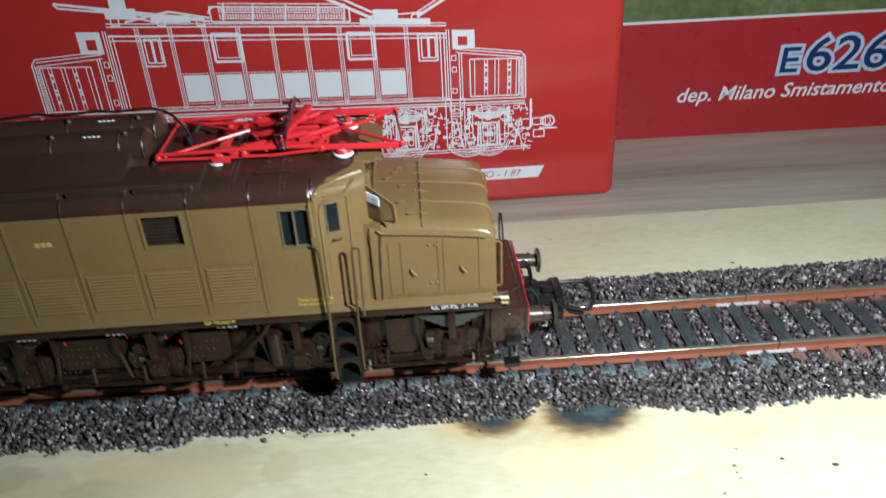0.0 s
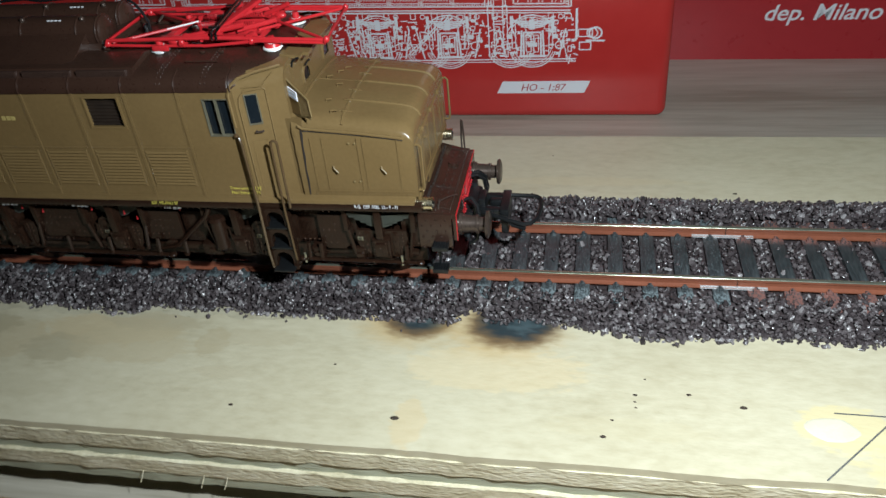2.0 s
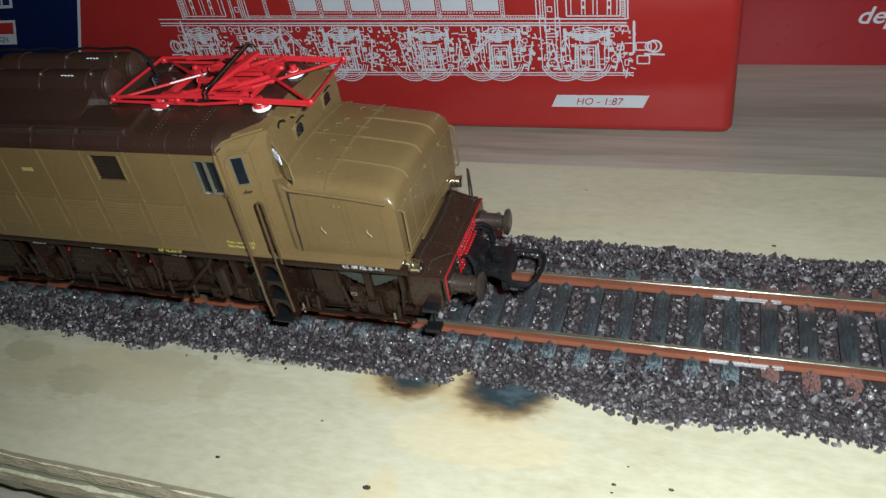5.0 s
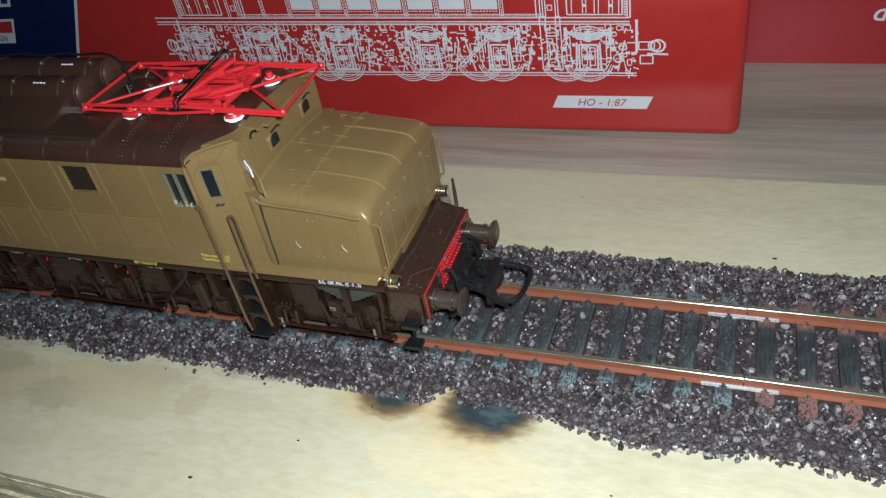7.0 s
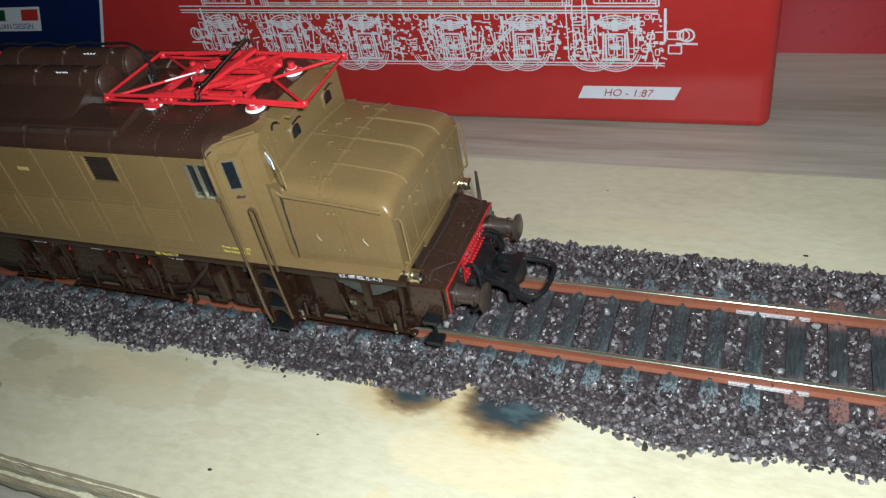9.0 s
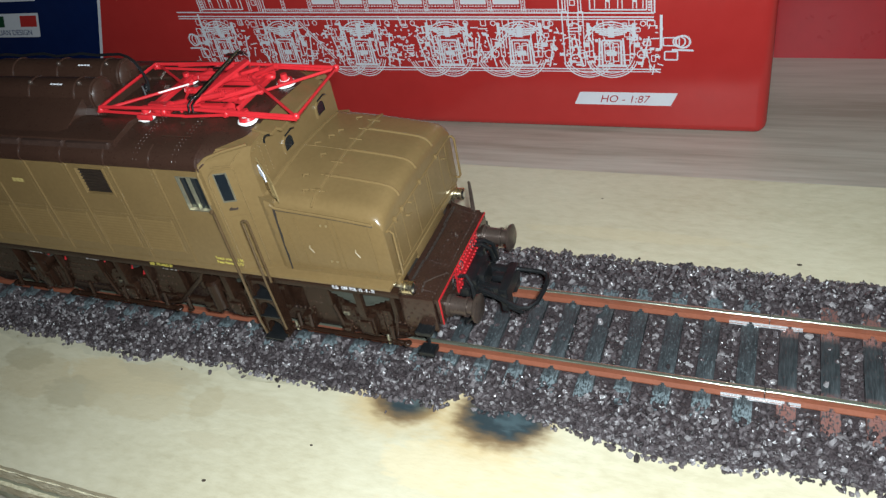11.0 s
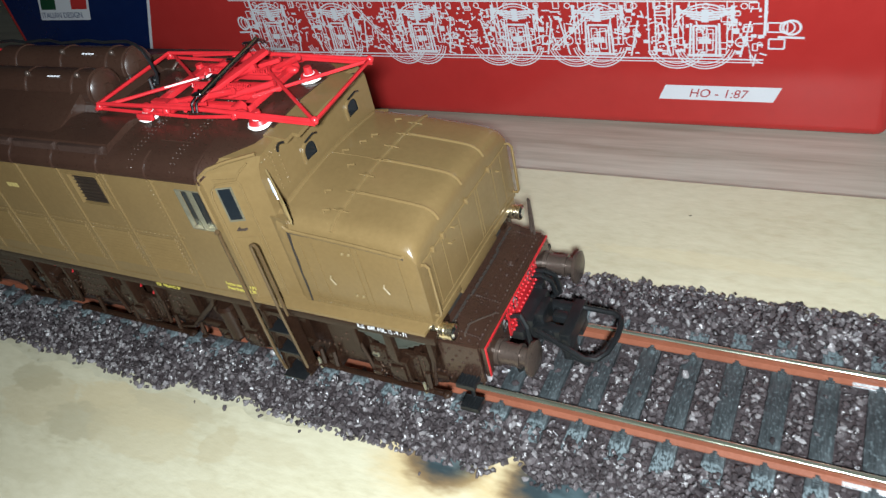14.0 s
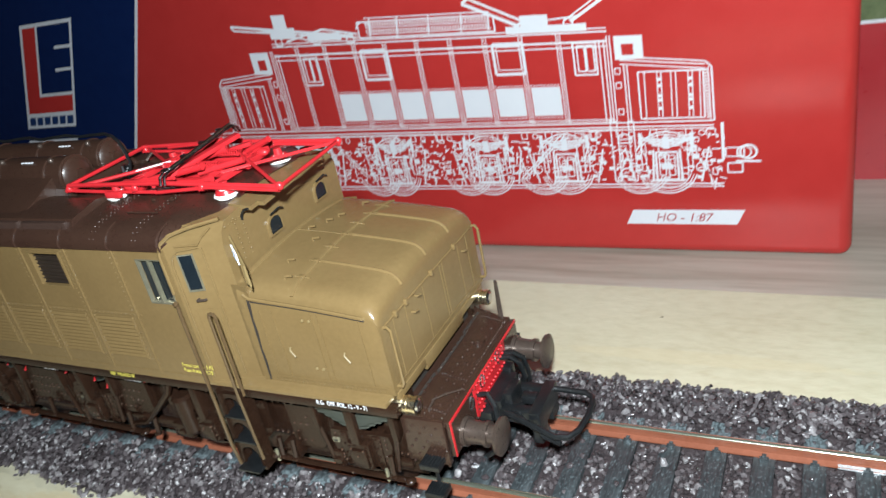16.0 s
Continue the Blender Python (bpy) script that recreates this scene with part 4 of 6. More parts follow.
# side walls with their window openings
small_windows = [(-119.2, -112.4, 40.5, 46.3), (-159.6, -152.8, 40.5, 46.3)]
cab_windows = [(-96.0, -91.3, 38.9, 45.8), (2 * XC + 91.3, 2 * XC + 96.0, 38.9, 45.8)]
holes = small_windows + cab_windows
for s in (1, -1):
    bm = bmesh.new()
    us = [fx(-90.0, 1), fx(-90.0, -1)] + [v for h in holes for v in h[:2]]
    vs = [SILL, EAVE] + [v for h in holes for v in h[2:]]
    pierced(bm, us, vs, holes, lambda u, v, w, s=s: (u, fy(NEAR + w, s), v), 1.2)
    wall = part("body_side", bm, TAN, loco, "tan painted body side", 20)
    # sheet joints with rivets
    for k in range(8):
        x = -100.6 - 10.3 * k
        bm = bmesh.new()
        box(bm, x - 0.28, x + 0.28, fy(NEAR - 0.15, s), fy(NEAR + 0.2, s), SILL + 0.4, EAVE - 0.1)
        if s > 0:
            rivets(bm, [(x + d, NEAR - 0.07, SILL + 1.5 + 0.8 * j) for d in (-0.55, 0.55) for j in range(26)], 0.115)
        part("cover_strip", bm, TAN, wall)
    bm = bmesh.new()
    box(bm, fx(-99.5, 1), fx(-99.5, -1), fy(NEAR - 0.1, s), fy(NEAR + 0.2, s), 36.15, 36.5)
    box(bm, fx(-90.6, 1), fx(-90.6, -1), fy(NEAR - 0.1, s), fy(NEAR + 0.2, s), 25.4, 26.1)
    if s > 0:
        rivets(bm, [(-100 - 0.95 * j, NEAR - 0.12, 36.32) for j in range(76)], 0.12)
    part("belt_rail", bm, TAN, wall)
    for k in range(7):
        x0 = -110.0 - 10.3 * k
        bm = bmesh.new()
        box(bm, x0 - 0.2, x0 + 8.3, fy(NEAR - 0.04, s), fy(NEAR + 0.3, s), 28.0, 35.8)
        for j in range(11):
            z = 28.5 + 0.66 * j
            y0 = fy(NEAR - 0.08, s)
            y1 = fy(NEAR - 0.3, s)
            ring_a = [(x0, y0, z), (x0, y1, z + 0.05), (x0, y0, z + 0.42)]
            loft(bm, [ring_a, [(x0 + 8.1, b, c) for a, b, c in ring_a]])
        if s > 0:
            rivets(bm, [(x0 + d, NEAR - 0.1, 28.3 + 0.66 * j) for d in (-0.1, 8.2) for j in range(12)], 0.16)
        part("louvre_panel", bm, TAN, wall)
    for x0, x1, z0, z1 in small_windows:
        bm = bmesh.new()
        pierced(bm, [x0 - 0.2, x0 + 0.15, x1 - 0.15, x1 + 0.25], [z0 - 0.3, z0 + 0.15, z1 - 0.1, z1 + 0.15], [(x0 + 0.15, x1 - 0.15, z0 + 0.15, z1 - 0.1)], lambda u, v, w, s=s: (u, fy(NEAR - 0.16 + w, s), v), 0.5)
        window = part("window", bm, TAN, wall, "square ventilation window")
        bm = bmesh.new()
        box(bm, x0 - 0.1, x1 + 0.1, fy(NEAR + 0.75, s), fy(NEAR + 0.95, s), z0 - 0.1, z1 + 0.1)
        screen = part("window_screen", bm, SCREEN, loco, "dark brown slatted window screen")
        for j in range(9):
            bm = bmesh.new()
            box(bm, x0, x1, fy(NEAR + 0.5, s), fy(NEAR + 0.72, s), z0 + 0.2 + 0.66 * j, z0 + 0.32 + 0.66 * j)
            part("slat", bm, SCREEN, screen)
    for x0, x1, z0, z1 in cab_windows:
        bm = bmesh.new()
        xm = (x0 + x1) / 2 - 0.1
        pierced(bm, [x0 - 0.14, x0 + 0.02, xm - 0.14, xm + 0.14, x1 - 0.02, x1 + 0.14], [z0 - 0.2, z0 + 0.05, z1 - 0.05, z1 + 0.1], [(x0 + 0.02, xm - 0.14, z0 + 0.05, z1 - 0.05), (xm + 0.14, x1 - 0.02, z0 + 0.05, z1 - 0.05)], lambda u, v, w, s=s: (u, fy(NEAR - 0.16 + w, s), v), 0.7)
        part("cab_window", bm, WINDOW_FRAME, wall, "bright framed sliding cab window")
        bm = bmesh.new()
        box(bm, x0 - 0.1, x1 + 0.1, fy(NEAR + 0.62, s), fy(NEAR + 0.8, s), z0 - 0.1, z1 + 0.1)
        part("pane", bm, GLASS_DARK, wall, "dark glass pane")
# solid inner block with shade painted in so that openings show depth
bm = bmesh.new()
box(bm, fx(-90.4, 1), fx(-90.4, -1), NEAR + 1.6, FAR - 1.6, 26, 47)
part("interior", bm, SHADE_FILL, loco)
# sill all along
for s in (1, -1):
    bm = bmesh.new()
    ends_at = -58.8 if s > 0 else -61.6
    box(bm, fx(ends_at, 1), fx(ends_at, -1), fy(NEAR - 0.05, s), fy(NEAR + 1.4, s), 23.3, 24.75, 0.1)
    part("sill", bm, BROWN, loco, "dark brown sole bar")
bm = bmesh.new()
box(bm, fx(-60.1, 1), fx(-60.1, -1), NEAR - 0.12, FAR + 0.12, 24.75, 25.45, 0.12)
part("floor_plate", bm, TAN, loco)

# roof
half = [(17.3, 47.2), (17.35, 48.0), (16.9, 49.0), (16.0, 49.75), (14.4, 50.3), (10.0, 50.9), (5.0, 51.25)]
profile = [(YC - a, z) for a, z in half] + [(YC, 51.35)] + [(YC + a, z) for a, z in reversed(half)]
bm = bmesh.new()
under = [(FAR - 1, 47.0), (NEAR + 1, 47.0)]
prism(bm, profile + under, fx(-90.8, 1), fx(-90.8, -1))
roof = part("roof", bm, BROWN_ROOF, loco, "dark brown curved roof", 30)
for e in ENDS:
    bm = bmesh.new()
    tip = [(YC + (y - YC) * 0.70, max(z, 50.0) + 0.06) for y, z in profile]
    loft(bm, [[(fx(-90.8, e), y, z) for y, z in profile + under], [(fx(-86.8, e), YC + (y - YC) * 0.86, max(z, 48.6) + 0.03) for y, z in profile] + [(fx(-86.8, e), b, 48) for b in (FAR - 3.5, NEAR + 3.5)], [(fx(-82.8, e), y, z) for y, z in tip] + [(fx(-82.8, e), b, 49) for b in (FAR - 6, NEAR + 6)]])
    part("roof_end", bm, BROWN_ROOF, roof, "", 30)
    # visor over the end windows
    bm = bmesh.new()
    for y0, y1, x1 in ((-10.6, 7.8, -79.6), (-9.0, 6.2, -78.6)):
        sec = [(y0, 50.15), (y0, 50.75), ((y0 + y1) / 2, 51.25), (y1, 50.75), (y1, 50.15), ((y0 + y1) / 2, 50.6)]
        loft(bm, [[(fx(-83.4, e), y, z + 0.1) for y, z in sec], [(fx(x1, e), y, z - 0.35) for y, z in sec]])
    part("visor", bm, TAN, roof, "tan visor over the cab front", 30)
    bm = bmesh.new()
    for y in (-11.0, 8.2):
        s = 1 if y < 0 else -1
        pts = arc((fx(-79.8, e), y, 48.6), 1.6, 90, 180 if e > 0 else 0, 6)
        rod(bm, [(p.x, y, p.z) for p in pts], 0.2, 6)
    part("visor_bracket", bm, DARK, roof)
for s in (1, -1):
    for k in range(-1, 9):
        bm = bmesh.new()
        x = -100.6 - 10.3 * k
        pts = [(x, fy(YC - a - 0.06, s), z + 0.06) for a, z in half[:5]]
        rod(bm, pts, 0.13, 5)
        part("roof_strap", bm, BROWN_ROOF, roof)
bm = bmesh.new()
rivets(bm, [(x + dx, YC + a * s, float(np.interp(a, (0, 5, 10, 14.4, 16, 16.9, 17.35), (51.35, 51.25, 50.9, 50.3, 49.75, 49.0, 48.0)))) for x, dx in ((-104.0, 0), (-104.0, 0.8), (-95.5, 0), (-95.5, 0.8)) for a in [0.85 * j for j in range(1, 21)] for s in (1, -1)], 0.17)
rod(bm, [(-99.6, YC - 12.6, 51.0), (-93.6, YC - 12.6, 51.0)], 0.16, 6)
for x in (-98.2, -94.6):
    ball(bm, (x, YC - 8.6, 51.2), 0.45, 1, (1.4, 0.6, 0.6))
part("roof_rivets", bm, BROWN_ROOF, roof)
# ventilator casings along the roof edges
for s in (1, -1):
    bm = bmesh.new()
    sec = [(NEAR + 1.2, 49.5), (NEAR + 2.0, 51.1), (-11.6, 52.0), (-9.0, 51.5), (-9.0, 50.5)]
    loft(bm, [[(fx(-108.6, e), fy(y, s), z) for y, z in sec] for e in ENDS])
    casing = part("roof_casing", bm, BROWN_ROOF, roof, "", 25)
    for k in range(5):
        x0 = -119.6 - 10.95 * k
        bm = bmesh.new()
        base_y, base_z = NEAR + 1.22, 49.75
        box(bm, x0, x0 + 9.8, fy(base_y - 0.02, s), fy(base_y + 0.7, s), base_z - 0.15, base_z + 1.05, 0.05)
        for j in range(30):
            box(bm, x0 + 0.2 + 0.32 * j, x0 + 0.34 + 0.32 * j, fy(base_y - 0.14, s), fy(base_y + 0.1, s), base_z, base_z + 0.95)
        part("ventilator_grille", bm, GRILLE, casing, "dark brown ribbed ventilator strip")
bm = bmesh.new()
prism(bm, [(-9.2, 50.6), (-8.2, 52.4), (-5.6, 53.2), (2.8, 53.2), (5.4, 52.4), (6.4, 50.6)], fx(-117.6, 1), fx(-117.6, -1))
sec = [(NEAR + 2.2, 50.9), (-12.5, 52.3), (-8.1, 54.3), (5.3, 54.3), (9.7, 52.3), (FAR - 2.2, 50.9)]
loft(bm, [[(fx(x, e), YC + (y - YC) * k, z) for y, z in sec] for x, e, k in ((-121.6, 1, 0.97), (-123.0, 1, 1), (-123.0, -1, 1), (-121.6, -1, 0.97))])
part("tank_cradle", bm, BROWN_ROOF, roof, "", 20)
for y in (-4.9, 2.9):
    bm = bmesh.new()
    xs_ = (-119.2, 2 * XC + 119.2)
    cyl(bm, (xs_[0], y, 53.6), (xs_[1], y, 53.6), 3.15, seg=28)
    for xe, d in ((xs_[0], 1), (xs_[1], -1)):
        cyl(bm, (xe, y, 53.6), (xe + 0.6 * d, y, 53.6), 2.9, 2.1, 28)
        cyl(bm, (xe + 0.5 * d, y, 53.6), (xe + 0.9 * d, y, 53.6), 1.0, 0.9, 14)
    tank = part("air_tank", bm, BROWN_ROOF, roof, "brown cylindrical roof tank", 40)
    for x in (-119.6, -123.6, -135.2, -147.5):
        bm = bmesh.new()
        rod(bm, [(x, y + 3.2 * math.cos(radians(a)), 53.6 + 3.2 * math.sin(radians(a))) for a in range(0, 360, 20)], 0.18, 6, True)
        part("tank_band", bm, BROWN_ROOF, tank)
    for x in (-122.5, -135.0):
        bm = bmesh.new()
        ball(bm, (x, y - 1.4, 56.6), 0.5, 2)
        part("tank_plug", bm, BUFFER_STEEL, tank)
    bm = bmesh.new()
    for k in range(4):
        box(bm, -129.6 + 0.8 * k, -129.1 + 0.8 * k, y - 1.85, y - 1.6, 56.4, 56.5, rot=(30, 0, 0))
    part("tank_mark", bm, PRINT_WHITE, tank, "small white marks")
bm = bmesh.new()
rod(bm, [(-165 + 3.4 * k, 4.2 + 0.25 * math.sin(k * 1.3), 57.2 + 0.25 * math.sin(k * 2.1)) for k in range(14)] + [(-118.6, 3.6, 57.0), (-116.8, 3.0, 56.2), (-115.2, 2.2, 54.6), (-114.0, 1.4, 53.0), (-113.4, 0.2, 51.6)], 0.28, 7)
rod(bm, [(-115.0, 1.0, 51.4), (-114.6, 0.6, 52.8), (-113.8, -0.6, 52.9), (-113.2, -1.2, 51.5)], 0.3, 7)
for k in range(4):
    ball(bm, (-114.6 + 0.3 * k, 1.6 - 0.8 * k, 52.4 - 0.25 * k), 0.5, 1)
part("roof_cable", bm, DARK, roof, "black roof cable")


# pantographs, folded down
def pantograph(e):
    def q(x, y, z):
        return (fx(x + 0.8, e), y - 0.2, z + 0.45)
    zf = 52.5
    yn, yf = -8.9, 8.3
    bm = bmesh.new()
    rod(bm, [q(-117.6, yn, zf + 0.35), q(-97, yn, zf + 0.5), q(-75.5, yn, zf - 0.3), q(-76.9, yf, zf - 0.2), q(-97, yf, zf + 0.5), q(-117.9, yf, zf + 0.3)], 0.36, 8, True)
    frame_part = part("pantograph", bm, RED, loco, "bright red folded pantograph")
    lines = []
    for y in (yn, yf):
        lines += [[q(-117.6, y, zf - 0.5), q(-108, y + 0.2, zf - 0.9), q(-99, y, zf - 0.9)], [q(-99, y, zf - 1.0), q(-88, y - 0.2, zf - 0.2), q(-75.8 if y < 0 else -76.7, y, zf - 0.8)], [q(-112, y * 0.97, zf + 0.1), q(-95, y * 0.93, zf + 1.0)]]
    for a, b in (((-117.0, yf, zf), (-102.5, -1.5, zf + 0.4)), ((-102.5, -1.5, zf + 0.4), (-99.0, yn, zf)), ((-75.7, yn, zf - 0.3), (-91.5, 2.5, zf + 0.6)), ((-91.5, 2.5, zf + 0.6), (-95.5, yf, zf)), ((-76.9, yf, zf - 0.3), (-90, -4.0, zf)), ((-116.6, yn, zf), (-103.5, 1.0, zf + 0.2))):
        lines.append([q(*a), q(*b)])
    for pts in lines:
        bm = bmesh.new()
        rod(bm, pts, 0.29, 7)
        part("tube", bm, RED, frame_part)
    for x, y in ((-117.7, yn), (-117.9, yf), (-75.6, yn), (-76.9, yf), (-103.0, yn), (-89.5, yn), (-103, yf), (-89.5, yf)):
        bm = bmesh.new()
        ball(bm, q(x, y, zf - 0.2), 0.55, 2, (1.1, 1.0, 1.2))
        cyl(bm, q(x, y - 0.7, zf - 0.3), q(x, y + 0.7, zf - 0.3), 0.3, seg=8)
        part("joint", bm, RED, frame_part)
    for x, y in ((-118.6, yn - 0.3), (-114.6, 4.8)):
        bm = bmesh.new()
        rod(bm, [q(x, y, 51.6), q(x + 0.9, y + 0.9, 52.6)], 0.26, 6)
        part("rest_peg", bm, BUFFER_STEEL, frame_part)
    bm = bmesh.new()
    for x0, x1, y0, y1, z0, z1 in ((-108.6, -88.6, -6.8, -5.6, 51.4, 52.4), (-108.6, -88.6, 4.6, 5.8, 51.4, 52.4), (-108.0, -106.6, -6.8, 5.8, 51.4, 52.3), (-90.4, -88.8, -6.8, 5.8, 51.4, 52.4), (-99.0, -97.8, -6.8, 5.8, 51.6, 52.3)):
        a, b = sorted((fx(x0 + 0.8, e), fx(x1 + 0.8, e)))
        box(bm, a, b, y0, y1, z0 + 0.45, z1 + 0.45, 0.15)
    a, b = sorted((fx(-107.6, e), fx(-104.4, e)))
    box(bm, a, b, -10.5, -9.8, 51.6, 52.7, 0.3)
    part("base_frame", bm, RED, frame_part)
    bm = bmesh.new()
    for x, y in ((-107.8, -8.3), (-107.8, 4.6), (-86.0, -8.3), (-85.8, 4.6)):
        cyl(bm, q(x, y, 51.2), q(x, y, 51.75), 1.55, 1.35, 20)
        cyl(bm, q(x, y, 51.7), q(x, y, 52.9), 0.75, 0.6, 12)
        ball(bm, q(x + (3.0 if x < -100 else -3.0), y, 52.3), 0.95, 2, (1.3, 0.8, 0.7))
    for x, y, l in ((-97.5, -3.4, 8), (-97.0, 2.6, 8), (-95.5, -0.6, 9)):
        box(bm, *sorted((fx(x - 1.6, e), fx(x + l, e))), y - 0.6, y + 0.6, 52.1, 53.0, 0.2)
    for a, b, r in (((-104, -6.4, 52.2), (-92, -5.2, 54.0), 0.55), ((-105, 3.4, 52.4), (-96, 4.4, 54.6), 0.55), ((-92, 5.0, 52.4), (-86.8, 4.6, 54.4), 0.5), ((-101, -2.0, 52.6), (-93, 1.8, 54.2), 0.6), ((-94, -4.2, 52.6), (-87, -1.8, 53.6), 0.5)):
        cyl(bm, q(*a), q(*b), r, seg=10)
    for x, y in ((-103.2, -7.4), (-90.2, -7.2), (-103, 5.2), (-89.6, 5.4)):
        cyl(bm, q(x, y - 0.9, 52.2), q(x, y + 0.9, 52.2), 1.0, seg=12)
    part("linkage", bm, RED, frame_part)
    # springs
    for y, z in ((-3.0, 53.4), (1.4, 53.6)):
        bm = bmesh.new()
        rod(bm, [q(-102 + 0.075 * k, y + 0.5 * math.cos(k * 1.05), z + 0.5 * math.sin(k * 1.05)) for k in range(150)], 0.12, 5)
        part("spring", bm, RED, frame_part)
    bm = bmesh.new()
    rod(bm, [q(-112.0, -4.6, 52.4), q(-103.2, -0.4, 53.2)], 0.15)
    part("insulated_rod", bm, WHITE, frame_part, "white insulating rod")
    # bow collector, lying at a slant
    bm = bmesh.new()
    n = 14
    for dx in (-0.42, 0.42):
        rod(bm, [q(-96.0 + dx, -9.9, 52.9), q(-96.2 + dx, -9.3, 54.0)] + [q(-96.0 + dx + 0.4 * k / n, -8.6 + 15.4 * k / n, 54.4 + 1.8 * k / n) for k in range(n + 1)] + [q(-95.4 + dx, 7.4, 55.8), q(-95.2 + dx, 7.8, 55.0)], 0.22, 7)
    bow = part("collector_bow", bm, BOW_METAL, frame_part, "black and chrome collector bow")
    bm = bmesh.new()
    for k in (1, 5, 9, 13):
        y, z = -8.6 + 15.4 * k / n, 54.7 + 1.8 * k / n
        box(bm, *sorted((fx(-97.0, e), fx(-95.0, e))), y - 0.5, y + 0.5, z - 0.3, z + 0.25, 0.15)
    rod(bm, [q(-95.6, -8.0, 54.85), q(-95.4, 6.6, 56.6)], 0.2, 6)
    part("contact_strip", bm, CHROME, bow, "chrome contact strip")
    bm = bmesh.new()
    for x0, y0, x1, y1, w in ((-98.2, -8.4, -92.6, 5.0, 1.6), (-94.6, 4.4, -91.0, 5.4, 1.1)):
        d = Vector((fx(x1, e) - fx(x0, e), y1 - y0, 0))
        L = d.length
        vs_ = box(bm, 0, L, -w / 2, w / 2, 0, 0.7, 0.15)
        bmesh.ops.rotate(bm, verts=vs_, cent=(0, 0, 0), matrix=Euler((0, radians(-9), math.atan2(d.y, d.x))).to_matrix())
        bmesh.ops.translate(bm, verts=vs_, vec=q(x0, y0, 52.7))
    part("arm", bm, RED, frame_part)
    # insulators
    for x, y in ((-107.8, -8.3), (-107.8, 4.6), (-86.0, -8.3), (-85.8, 4.6)):
        bm = bmesh.new()
        for z, r in ((50.55, 1.5), (50.9, 1.85)):
            cyl(bm, q(x, y, z), q(x, y, z + 0.3), r, r * 0.92, 20)
        cyl(bm, q(x, y, 49.9), q(x, y, 51.8), 0.9, seg=14)
        part("insulator", bm, WHITE, frame_part, "white porcelain insulator")


for e in ENDS:
    pantograph(e)

